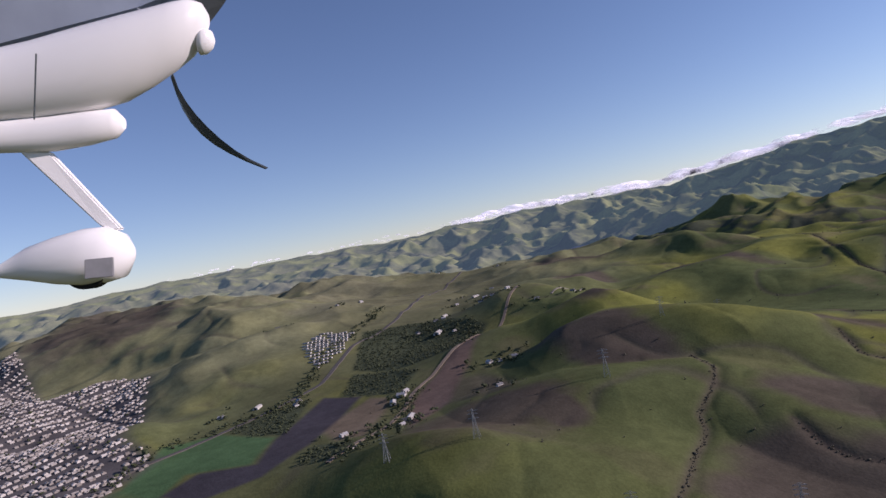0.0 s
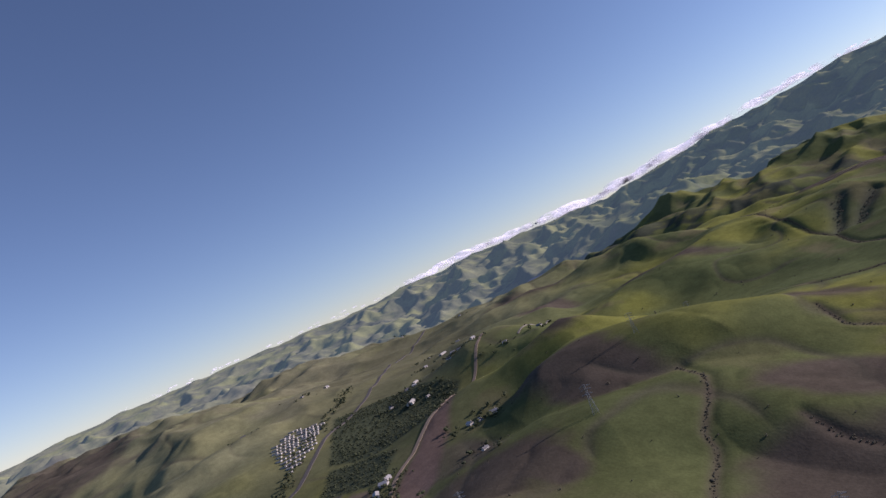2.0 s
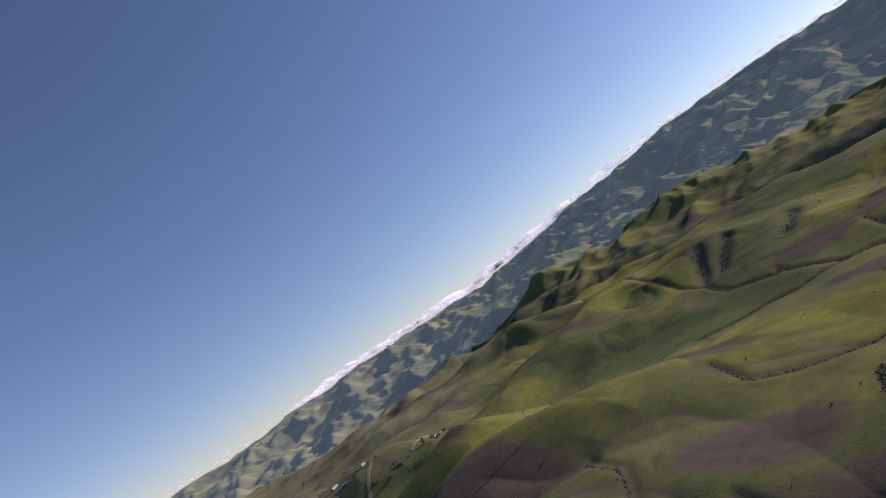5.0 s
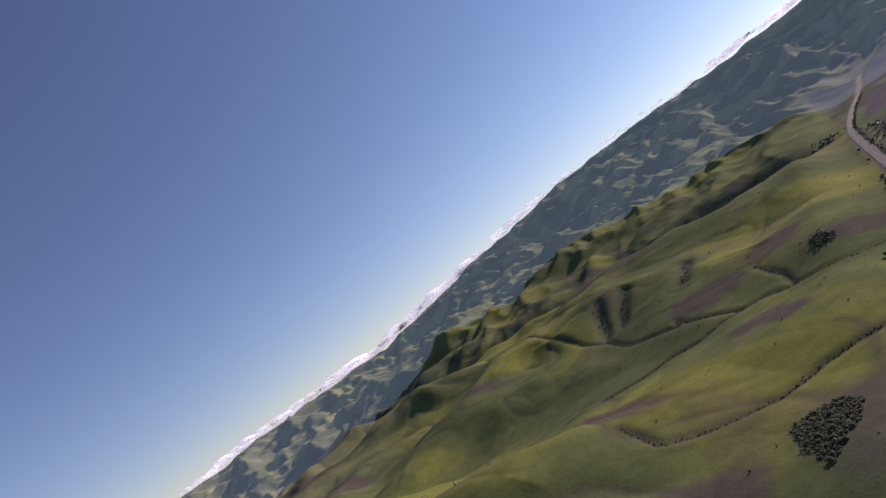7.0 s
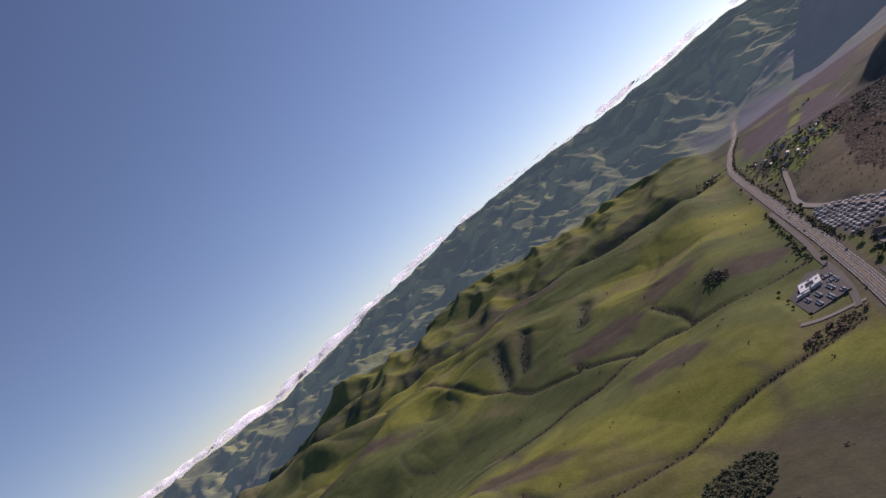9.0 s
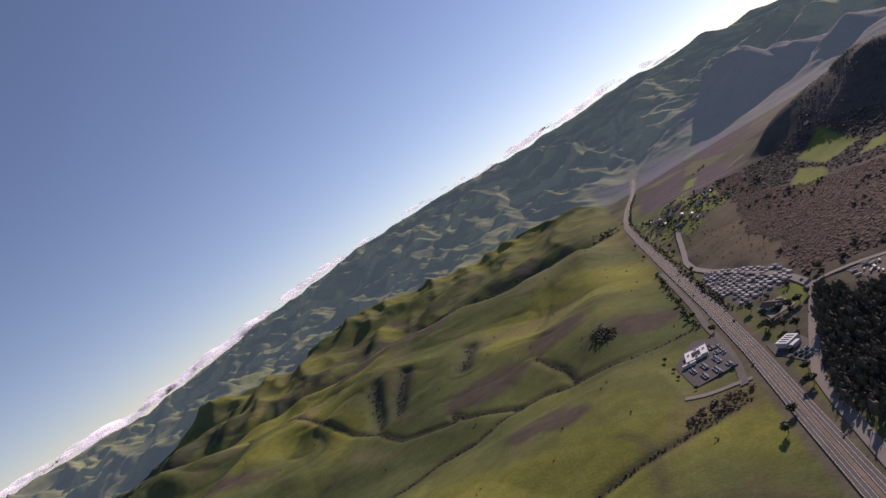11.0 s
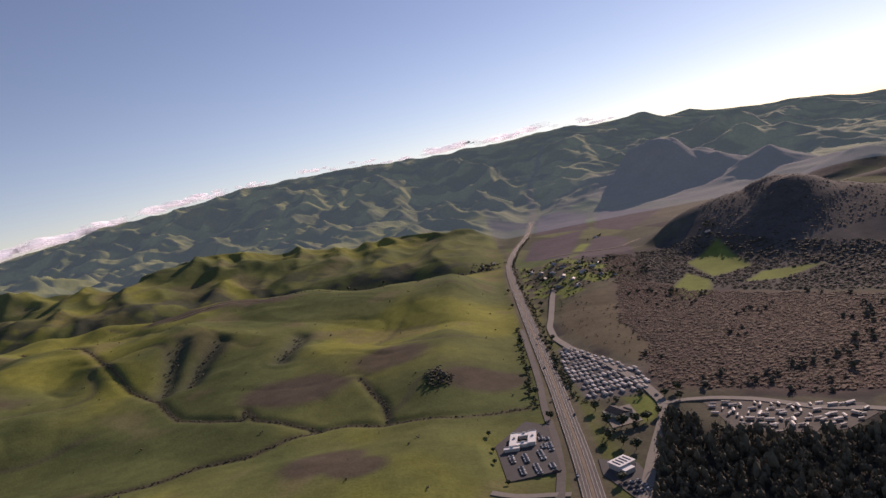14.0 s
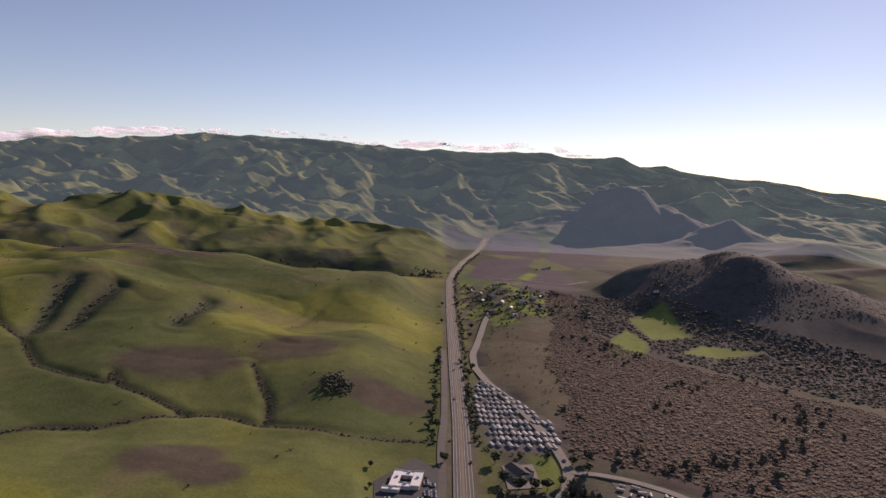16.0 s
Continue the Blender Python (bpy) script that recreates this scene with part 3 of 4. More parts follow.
def pad(name, pts, up, mat):
    """A level paved area a little above the land."""
    bm = bmesh.new()
    x, y = np.array([p[0] for p in pts], float), np.array([p[1] for p in pts], float)
    z = float(land(x, y).max()) + up
    f = bm.faces.new([bm.verts.new(mapped(a, b, z)[0]) for a, b in pts])
    if f.normal.z < 0:
        f.normal_flip()
    low = bmesh.ops.extrude_face_region(bm, geom=[f])["geom"]
    bmesh.ops.translate(bm, vec=(0, 0, -6), verts=[v for v in low if isinstance(v, bmesh.types.BMVert)])
    bmesh.ops.recalc_face_normals(bm, faces=bm.faces)
    return part(name, bm, mat), z


def scatter(pts, spacing, seed, keep=1.0):
    """Uneven points within an outline."""
    rng = np.random.RandomState(seed)
    a = np.array(pts, float)
    gx, gy = np.meshgrid(np.arange(a[:, 0].min(), a[:, 0].max(), spacing), np.arange(a[:, 1].min(), a[:, 1].max(), spacing))
    x, y = gx.ravel() + rng.uniform(-.5, .5, gx.size) * spacing, gy.ravel() + rng.uniform(-.5, .5, gx.size) * spacing
    m = (inside(x, y, pts, 0.01) > 0.5) & (rng.rand(len(x)) < keep)
    return x[m], y[m]


def along(lines, spacing, spread_by, seed):
    rng = np.random.RandomState(seed)
    xs, ys = [], []
    for line in lines:
        for p in resample(line, spacing):
            xs.append(p.x + rng.normal(0, spread_by))
            ys.append(p.y + rng.normal(0, spread_by))
    return np.array(xs), np.array(ys)


def ball(level):
    bm = bmesh.new()
    bmesh.ops.create_icosphere(bm, subdivisions=level, radius=1.0)
    bm.verts.ensure_lookup_table()
    v = np.array([q.co[:] for q in bm.verts])
    f = np.array([[q.index for q in g.verts] for g in bm.faces])
    bm.free()
    return v, f


CORE_V, CORE_F = ball(1)


def crown_arrays(rng, leaves, tall=1.0, low=0.35, clumps=4):
    """A unit crown: lumpy inner clumps, and loose sprays that break its outline."""
    vs, fs, n = [], [], 0
    for c in range(clumps):
        o = rng.normal(0, 0.36, 3) * (1, 1, 0.7 * tall)
        s = rng.uniform(0.38, 0.62)
        v = CORE_V * s * rng.uniform(0.7, 1.25, (len(CORE_V), 1)) * (1, 1, 0.85 * tall) + o
        vs.append(v)
        fs.append(CORE_F + n)
        n += len(v)
    for i in range(leaves):
        w = rng.normal(0, 1, 3)
        w /= np.linalg.norm(w)
        o = w * rng.uniform(0.55, 1.02) * (1, 1, 0.85 * tall)
        a, b = rng.normal(0, 1, 3), rng.normal(0, 1, 3)
        s = rng.uniform(0.16, 0.34)
        vs.append(np.array([o - a * s * .6, o + b * s * .6, o + a * s * .6]))
        fs.append(np.array([[n, n + 1, n + 2]]))
        n += 3
    v = np.concatenate(vs)
    v[:, 2] += 1 - low
    return v, np.concatenate(fs)


def plants(name, x, y, width, height, mat, seed, leaves=30, clumps=3, vary=0.35, stems=False):
    """A stand of bushes or trees too many to count, as one mesh."""
    rng = np.random.RandomState(seed)
    kinds = [crown_arrays(rng, leaves, 1.0, 0.35, clumps) for _ in range(6)]
    p, k = mapped(x, y, land(np.asarray(x, float), np.asarray(y, float)))
    vs, fs, n = [], [], 0
    for i in range(len(p)):
        v, f = kinds[rng.randint(6)]
        s = max(0.35, 1 + rng.normal(0, vary))
        t = rng.uniform(0, 6.283)
        c, q = math.cos(t), math.sin(t)
        w = np.stack([(v[:, 0] * c - v[:, 1] * q) * width / 2 * s, (v[:, 0] * q + v[:, 1] * c) * width / 2 * s, v[:, 2] * height / 2 * s * rng.uniform(0.8, 1.25)], 1) * k[i] + p[i]
        vs.append(w)
        fs.append(f + n)
        n += len(w)
    return mesh_object(name, np.concatenate(vs), np.concatenate(fs), mat)


def tree_thing(name, height, width, mat, seed, label, category="tree"):
    """A tree of its own: tapered trunk with limbs, and a leafy crown."""
    rng = np.random.RandomState(seed)
    t = thing(name, label, category)
    bm = bmesh.new()
    bmesh.ops.create_cone(bm, segments=7, radius1=height * 0.035, radius2=height * 0.015, depth=height * 0.6, cap_ends=True, matrix=Matrix.Translation((0, 0, height * 0.3)))
    for i in range(4):
        w = Vector((rng.normal(), rng.normal(), 1.3)).normalized()
        m = Matrix.Translation(Vector((0, 0, height * 0.42)) + w * height * 0.14) @ w.to_track_quat("Z", "Y").to_matrix().to_4x4()
        bmesh.ops.create_cone(bm, segments=5, radius1=height * 0.016, radius2=height * 0.006, depth=height * 0.3, cap_ends=True, matrix=m)
    part("trunk", bm, M_TRUNK, t)
    v, f = crown_arrays(rng, 130, 1.0, 0.1, 9)
    v = v * (width / 2, width / 2, height * 0.36) + (0, 0, height * 0.28)
    ob = mesh_object("crown", v, f, mat)
    ob.parent = t
    return t


# ---------- highway and roads ----------
for side, name in ((-1, "road"), (1, "road")):
    tagged(ribbon(name, HIGHWAY[:-3], side * 4.7, 6.4, 0.8, M_ASPHALT), "grey two-lane highway carriageway", "road", kind="structure")
    for off in (-2.6, 0.0, 2.6):
        tagged(ribbon("road_marking", HIGHWAY[:-3], side * 4.7 + off, 0.2, 0.95, M_PAINT), "white painted highway edge line", "road marking", kind="structure")
tagged(ribbon("median", HIGHWAY[:-3], 0, 2.6, 0.7, M_DIRT), "bare dirt median strip of the highway", "median", kind="structure")
SIDE_ROADS = [
    (7, [(-84, 900), (-76, 943), (-72, 1000), (-71, 1086), (-66, 1160), (-64, 1243), (-61, 1420)], M_ASPHALT, "narrow grey frontage road"),
    (9, [(-62, 640), (-52, 740), (-46, 800), (-38, 860), (-10, 930), (24, 1008), (31, 1030), (28, 1080), (22, 1115), (10, 1184), (-13, 1267), (-24, 1334), (-22, 1400), (-13, 1446), (11, 1592), (25, 1650)], M_CONCRETE, "pale grey country road"),
    (7, [(31, 1030), (70, 1022), (100, 1002), (132, 960), (175, 935), (230, 915)], M_CONCRETE, "pale access road to the trailer park"),
    (6, [(-75, 905), (-90, 911), (-114, 912), (-131, 920)], M_CONCRETE, "pale driveway with a turning loop"),
    (8, [(-900, 60), (-1000, 300), (-1058, 414), (-1236, 566), (-1361, 742), (-1560, 930), (-1764, 1097), (-2050, 1450), (-2328, 1877)], M_ASPHALT, "straight grey valley road"),
    (6, [(-640, 240), (-700, 345), (-800, 440), (-930, 640), (-1010, 780), (-1090, 900)], M_DIRT, "dirt farm road along the valley"),
    (14, [(-1420, -420), (-1520, -180), (-1640, -60), (-1700, 20)], M_ASPHALT, "wide grey road beside the town"),
    (4, [(-980, 890), (-1015, 960), (-1064, 1060)], M_CONCRETE, "pale straight farm track"),
    (4, [(-280, 2080), (-380, 1900), (-520, 1790), (-700, 1700)], M_DIRT, "dirt track over the grass"),
    (5, [(60, 2060), (150, 2050), (230, 1990), (300, 2080)], M_DIRT, "dirt lane between fields"),
]
for w, pts, mat, label in SIDE_ROADS:
    tagged(ribbon("road", pts, 0, w, 0.7, mat, 8.0), label, "road", kind="structure")

# ---------- cars ----------
def car():
    t = thing("car", "parked car with pale and dark paintwork", "car", "parked cars")
    bm = box(1.8, 4.4, 0.75, 0, 0, 0.35, 0.15)
    part("body", bm, M_CAR, t)
    bm = bmesh.new()
    v = [bm.verts.new(c) for c in ((-.8, -1.5, 1.1), (.8, -1.5, 1.1), (.8, 1.1, 1.1), (-.8, 1.1, 1.1), (-.62, -1.0, 1.5), (.62, -1.0, 1.5), (.62, .4, 1.5), (-.62, .4, 1.5))]
    for q in ((0, 1, 5, 4), (1, 2, 6, 5), (2, 3, 7, 6), (3, 0, 4, 7), (4, 5, 6, 7)):
        bm.faces.new([v[i] for i in q])
    part("cabin", bm, M_GLASS_DARK, t, "dark tinted cabin windows")
    for a in (-.8, .8):
        for b in (-1.35, 1.35):
            bm = bmesh.new()
            bmesh.ops.create_cone(bm, segments=8, radius1=.33, radius2=.33, depth=.22, cap_ends=True, matrix=pose(a, b, .33, 0, 90, 0))
            part("wheel", bm, M_TYRE, t)
    return t


# ---------- office with its parking lot ----------
lot, lot_z = pad("parking_lot", LOT, 0.4, M_LOT)
tagged(lot, "dark asphalt parking lot beside the office", "parking lot", kind="structure")
office = thing("office_building", "white flat-roofed office round a dark courtyard", "building")
for sx, sy, x, y, h in ((6, 26, -8, 0, 3.6), (6.5, 24, 8, 1, 3.6), (9.6, 6.5, 0, 9, 3.4), (9.6, 5, 0, -9.6, 3.2), (13, 4, -9, -16, 2.9)):
    part("wall", box(sx, sy, h - 0.5, x, y), M_WALL, office)
    roof = part("roof", box(sx + .6, sy + .6, 0.5, x, y, h - 0.5), M_WHITE_ROOF, office, "white membrane roof")
    part("parapet", box(sx + .8, .3, 0.9, x, y + sy / 2, h - 0.3), M_WALL, roof)
    part("roof_unit", box(2.2, 1.6, 1.1, x + .5, y + 1, h), M_STEEL, roof)
    for i in range(int(sy // 3)):
        part("window", box(sx + .1, 1.6, 1.4, x, y - sy / 2 + 1.8 + 3 * i, 1.4), M_GLASS_DARK, office)
office.matrix_basis = pose(-99, 1010, lot_z, 0, 0, -8)
first_car = car()
first_car.matrix_basis = pose(-84, 1020, lot_z, 0, 0, 8)
rng = random.Random(4)
for row, (x0, y0, n) in enumerate(((-84, 1012, 12), (-79, 1010, 12), (-112, 984, 7), (-101, 982, 8), (-88, 984, 10), (-106, 962, 9), (-94, 960, 9), (-82, 958, 8))):
    for i in range(n):
        if rng.random() < 0.75:
            copy_thing(first_car, pose(x0 + (0.2 * i if row > 1 else 0.1 * i), y0 - 2.9 * i * (1 if row < 2 else 0.72), lot_z, 0, 0, 82 + rng.uniform(-3, 3)))
for x, y, turn in ((-61, 1100, 3), (-54, 1210, 183), (-38, 1420, 2), (-66, 930, 182), (-50, 1320, 3), (-47, 1050, 3), (30, 1050, 20), (-30, 890, 30)):
    put_copy(first_car, x, y, turn, 0.85)

# ---------- workshop and compound across the highway ----------
yard, yard_z = pad("yard", YARD, 0.4, M_LOT)
tagged(yard, "dark asphalt yard of the workshop", "yard", kind="structure")
shop = thing("workshop", "white flat-roofed workshop with an annex", "building")
part("wall", box(15, 13, 4.5), M_WALL, shop)
part("roof", box(15.6, 13.6, 0.4, 0, 0, 4.5), M_WHITE_ROOF, shop, "white sheet roof")
part("annex", box(9, 6, 3.2, -3, -9.5), M_WALL, shop)
part("annex_roof", box(9.4, 6.3, 0.3, -3, -9.5, 3.2), M_WHITE_ROOF, shop)
for i in range(4):
    part("roof_light", box(1, 9, 0.25, -5 + 3.3 * i, 0, 4.9), M_GLASS_DARK, shop)
shop.matrix_basis = pose(-32, 931, yard_z, 0, 0, 28)
for i in range(9):
    copy_thing(first_car, pose(-36 + 1.6 * i, 905 - 1.4 * (i % 3) * 5, yard_z, 0, 0, 30 + 20 * (i % 2)))
court, court_z = pad("courtyard", COURT, 0.4, M_CONCRETE)
tagged(court, "pale concrete yard of the compound", "yard", kind="structure")
hall = thing("community_hall", "low hall with a dark pitched roof", "building")
part("wall", box(12, 20, 3.5), M_WALL, hall)
M_DARK_ROOF = material("dark_shingle", (0.06, 0.058, 0.06), 0.9, vary=0.2)
part("roof", gable(12, 20, 3.5, 2.6, 0.7), M_DARK_ROOF, hall, "dark shingled roof")
part("porch", box(6, 7, 3.0, 8, -3), M_WALL, hall)
part("porch_roof", gable(6, 7, 3.0, 1.4, 0.5, 8, -3), M_DARK_ROOF, hall)
hall.matrix_basis = pose(-11, 1030, court_z, 0, 0, 25)

# ---------- trailer parks ----------
def trailer(sx, sy):
    t = thing("mobile_home", "single-wide mobile home with a low pitched roof", "mobile home", "homes in the trailer park")
    part("body", box(sx, sy, 2.6, 0, 0, 0.3), M_HOME, t)
    part("roof", gable(sx, sy, 2.9, 0.45, 0.25), M_HOME_ROOF, t, "pale sheet-metal roof")
    part("porch", box(1.8, 3.0, 0.7, sx / 2 + .9, 1.5), M_CONCRETE, t)
    part("window", box(sx + .06, 1.4, 0.9, 0, -sy / 4, 1.5), M_GLASS_DARK, t)
    return t


home = put(trailer(4.3, 13.0), -18, 1262, 12)
rng = random.Random(9)
rows_y = np.arange(1068, 1280, 14.0)
for j, yy in enumerate(rows_y):
    for xx in np.arange(-31, 38, 5.3):
        x, y = xx + rng.uniform(-.6, .6), yy - 0.25 * (xx + 30) + rng.uniform(-.8, .8) + 9
        if inside(np.array([x]), np.array([y]), PARK, 1.0)[0] > 0.95 and rng.random() < 0.84 and (x, y) != (-18, 1262):
            put_copy(home, x, y, 14 + rng.uniform(-4, 4), size=rng.uniform(0.5, 0.72))
tagged(pad("trailer_court", PARK_B, 0.15, M_YARD_DIRT)[0], "pale paved ground of the trailer court", "pavement", kind="structure")
for j in range(8):
    for i in range(17):
        u = i / 16
        x, y = 68 + 95 * u - 3 * j, 1010 - 58 * u ** 0.8 - 10 * j
        if inside(np.array([x]), np.array([y]), PARK_B, 1.0)[0] > 0.95 and rng.random() < 0.85:
            put_copy(home, x + rng.uniform(-3, 3), y + rng.uniform(-3, 3), -35 + 50 * u + rng.choice((0, 90)) + rng.uniform(-18, 18), 0.6, rng.uniform(0.3, 0.56))
LEFT_PARK = [(-1312, 486), (-1414, 582), (-1371, 638), (-1214, 529), (-1147, 446)]
for a in np.arange(-1420, -1140, 19):
    for b in np.arange(440, 640, 9):
        if inside(np.array([a]), np.array([b]), LEFT_PARK, 1.0)[0] > 0.9 and rng.random() < 0.9:
            put_copy(home, a + rng.uniform(-1, 1), b + rng.uniform(-1, 1), 126 + rng.uniform(-3, 3), size=0.95)

# ---------- farm buildings ----------
def farmhouse():
    t = thing("farmhouse", "small pale farmhouse with a pitched roof", "house", "farm buildings")
    part("wall", box(9, 13, 3.2), M_HOME, t)
    part("roof", gable(9, 13, 3.2, 2.6, 0.5), M_HOME_ROOF, t)
    part("porch", box(2.4, 5, 2.4, 5.6, 2), M_HOME, t)
    part("chimney", box(0.9, 0.9, 2.2, 2, -3, 4.6), M_WALL, t)
    part("window", box(9.06, 1.6, 1.2, 0, 2, 1.2), M_GLASS_DARK, t)
    part("door", box(9.06, 1.0, 2.0, 0, -1, 0.1), M_GLASS_DARK, t)
    return t


def barn():
    t = thing("barn", "long pale metal-clad farm barn", "barn", "farm barns")
    part("wall", box(12, 28, 4.0), M_BARN, t)
    part("roof", gable(12, 28, 4.0, 2.4, 0.4), M_BARN, t, "pale sheet roof")
    part("door", box(4.5, 28.1, 3.4), M_GLASS_DARK, t)
    return t


FARMS = [(-1595, 711), (-1536, 524), (-1382, 1055), (-1171, 992), (-771, 576), (-755, 590), (-785, 568), (-662, 487), (-680, 352), (-692, 365), (-809, 427), (-820, 440), (-982, 338), (-1000, 350), (-1058, 245),
         (-1201, 772), (-1215, 760), (-1148, 840), (-1130, 860), (-1250, 930), (-1330, 900), (-1420, 980), (-1480, 1100), (-1100, 880), (-1090, 720), (-1180, 690), (-990, 860), (-960, 930),
         (-730, 300), (-650, 275), (-1900, 1500), (-2100, 1750), (-470, 1985), (-485, 1995), (-274, 2040), (22, 1830), (65, 1790), (112, 1729), (71, 1885), (40, 1770), (100, 1800), (130, 1760), (55, 1850), (-75, 2190), (-90, 2200), (-60, 2215), (240, 2330), (-2300, 1500), (330, 1700), (30, 1640), (60, 1650), (85, 1680), (110, 1640), (50, 1700), (90, 1740), (60, 1600), (130, 1620), (20, 1760), (10, 1900)]
first_house = put(farmhouse(), -1640, 800, 30)
for i, (x, y) in enumerate(FARMS):
    put_copy(first_house, x, y, rng.uniform(0, 180), size=rng.uniform(0.55, 0.95))
first_barn = put(barn(), -1120, 700, 40)
for x, y, turn in ((-795, 405, 60), (-1050, 300, 50), (-1240, 800, 30), (-700, 375, 45), (-505, 2005, 70), (-1790, 1830, 20), (-1830, 1790, 20), (-1760, 1860, 20), (-1330, 960, 10), (-1000, 1040, 25)):
    put_copy(first_barn, x, y, turn, size=0.7)

M_PANEL = material("solar_glass", (0.16, 0.2, 0.27), 0.15, vary=0.1)
array = thing("solar_array", "rows of bluish solar panels on the hillside", "solar panels")
for i in range(9):
    bm = box(58, 4.5, 0.12, 0, 0, 1.6)
    bmesh.ops.rotate(bm, verts=bm.verts, cent=(0, 0, 1.6), matrix=Matrix.Rotation(radians(20), 3, "X"))
    bmesh.ops.translate(bm, vec=(0, 8 * i - 32, 0), verts=bm.verts)
    row = part("panel_row", bm, M_PANEL, array)
    for x in (-24, -8, 8, 24):
        part("post", box(0.2, 0.2, 2.6, x, 8 * i - 32, -1), M_STEEL, row)
put(array, -1765, 1790, 35)

# ---------- the town ----------
def town_houses():
    rng = np.random.RandomState(3)
    xs, ys, ts = [], [], []
    a = radians(14)
    for u in np.arange(-2000, 2000, 17):
        for v in np.arange(-1000, 1000, 9.0):
            if (v // 9) % 16 == 0 or (u // 17) % 14 == 6 and rng.rand() < .7:
                continue
            x, y = -1500 + u * math.cos(a) - v * math.sin(a), -60 + u * math.sin(a) + v * math.cos(a)
            xs.append(x + (4.5 if (u // 17) % 2 else -4.5) + rng.uniform(-1, 1))
            ys.append(y + rng.uniform(-1.5, 1.5))
            ts.append(a + (rng.randint(2)) * math.pi / 2 + rng.normal(0, .05))
    xs, ys, ts = np.array(xs), np.array(ys), np.array(ts)
    m = (inside(xs, ys, TOWN, 1.0) > 0.5) & (rng.rand(len(xs)) < 0.9) & (line_distance(xs, ys, [(-1420, -420), (-1520, -180), (-1640, -60), (-1700, 20)]) > 14)
    xs, ys, ts = xs[m], ys[m], ts[m]
    p, k = mapped(xs, ys, land(xs, ys))
    base = np.array([(-1, -1, -.4), (1, -1, -.4), (1, 1, -.4), (-1, 1, -.4), (-1, -1, .6), (1, -1, .6), (1, 1, .6), (-1, 1, .6), (0, -1, 1), (0, 1, 1)])
    quads = np.array([(0, 1, 5, 4), (1, 2, 6, 5), (2, 3, 7, 6), (3, 0, 4, 7), (4, 8, 9, 7), (8, 5, 6, 9), (4, 5, 8, 8), (6, 7, 9, 9)])
    tris = np.concatenate([quads[:, [0, 1, 2]], quads[:6, [0, 2, 3]]])
    vs, fs = [], []
    for i in range(len(xs)):
        s = np.array((rng.uniform(2.3, 3.2), rng.uniform(2.8, 4.0), rng.uniform(2.4, 3.2)))
        c, q = math.cos(ts[i]), math.sin(ts[i])
        b = base * s
        vs.append(np.stack([b[:, 0] * c - b[:, 1] * q, b[:, 0] * q + b[:, 1] * c, b[:, 2]], 1) * k[i] + p[i])
        fs.append(tris + 10 * i)
    return mesh_object("town_houses", np.concatenate(vs), np.concatenate(fs), M_TOWN)


tagged(town_houses(), "dense rows of pale suburban houses with pitched roofs", "houses", kind="stuff")
x, y = scatter(TOWN, 30, 12, 0.6)
tagged(plants("town_trees", x, y, 7, 6, M_OAK, 13, 10, 2), "dark green garden trees between the town houses", "trees", kind="stuff")

# ---------- woods, brush and trees ----------
x, y = scatter(GROVE, 5.6, 21, 0.85)
tagged(plants("eucalyptus_grove", x, y, 5.6, 10.5, M_EUC, 22, 44, 3, 0.45), "dense dark green eucalyptus grove on the slope", "trees", kind="stuff")
x, y = scatter(WOOD, 3.0, 23, 0.95)
fray = inside(x, y, WOOD, 16) + 0.35 * fbm(x, y, 40, 27, 3) > 0.6
x, y = x[fray], y[fray]
tagged(plants("willow_thicket", x, y, 5.4, 1.45, M_BRUSH, 24, 12, 1, 0.45), "brown leafless willow thicket on the valley floor", "thicket", kind="stuff")
x, y = scatter(WOOD, 13, 123, 0.6)
keep = fbm(x, y, 90, 129, 3) > 0.2
x, y = x[keep], y[keep]
tagged(plants("thicket_oaks", x, y, 6.5, 5.5, M_SCRUB, 124, 26, 3, 0.45), "scattered dark oaks standing in the brown thicket", "trees", kind="stuff")
x, y = scatter([(40, 1120), (60, 1180), (80, 1440), (60, 1500), (10, 1600), (-5, 1450), (-12, 1350), (20, 1260)], 9, 125, 0.35)
tagged(plants("rough_pasture_bushes", x, y, 3.5, 2, M_BRUSH, 126, 12, 1, 0.4), "low brown bushes on rough pasture", "bushes", kind="stuff")
x, y = along(CREEKS, 2.4, 1.1, 25)
tagged(plants("creek_scrub", x, y, 2.9, 1.6, M_SCRUB, 26, 10, 2), "dark scrub lining the creek beds", "scrub", kind="stuff")
x, y = along([FOOT_CREEK], 6.0, 7, 27)
x2, y2 = along([FOOT_CREEK], 12.0, 16, 28)
tagged(plants("creek_woodland", np.concatenate([x, x2]), np.concatenate([y, y2]), 10, 8, M_SCRUB, 29, 10, 2), "dark oak woodland along the foothill creek", "woodland", kind="stuff")
x, y = along(GULLIES, 3.0, 4, 30)
tagged(plants("gully_scrub", x, y, 4.5, 2.2, M_SCRUB, 31, 10, 2), "dark scrub in steep gullies", "scrub", kind="stuff")
SCRUB_PATCH = [(-252, 728), (-215, 752), (-195, 735), (-198, 690), (-222, 640), (-243, 678)]
x, y = scatter(SCRUB_PATCH, 2.7, 32, 0.85)
tagged(plants("hillside_scrub", x, y, 3.8, 2.2, M_OAK, 33, 14, 2), "dark scrub patch on the grassy hillside", "scrub", kind="stuff")
x, y = scatter([(-195, 1200), (-172, 1206), (-158, 1186), (-160, 1160), (-184, 1158)], 5, 34, 0.85)
tagged(plants("oak_clump", x, y, 7, 5, M_SCRUB, 35, 14, 2), "small dark clump of oaks on the grass slope", "trees", kind="stuff")
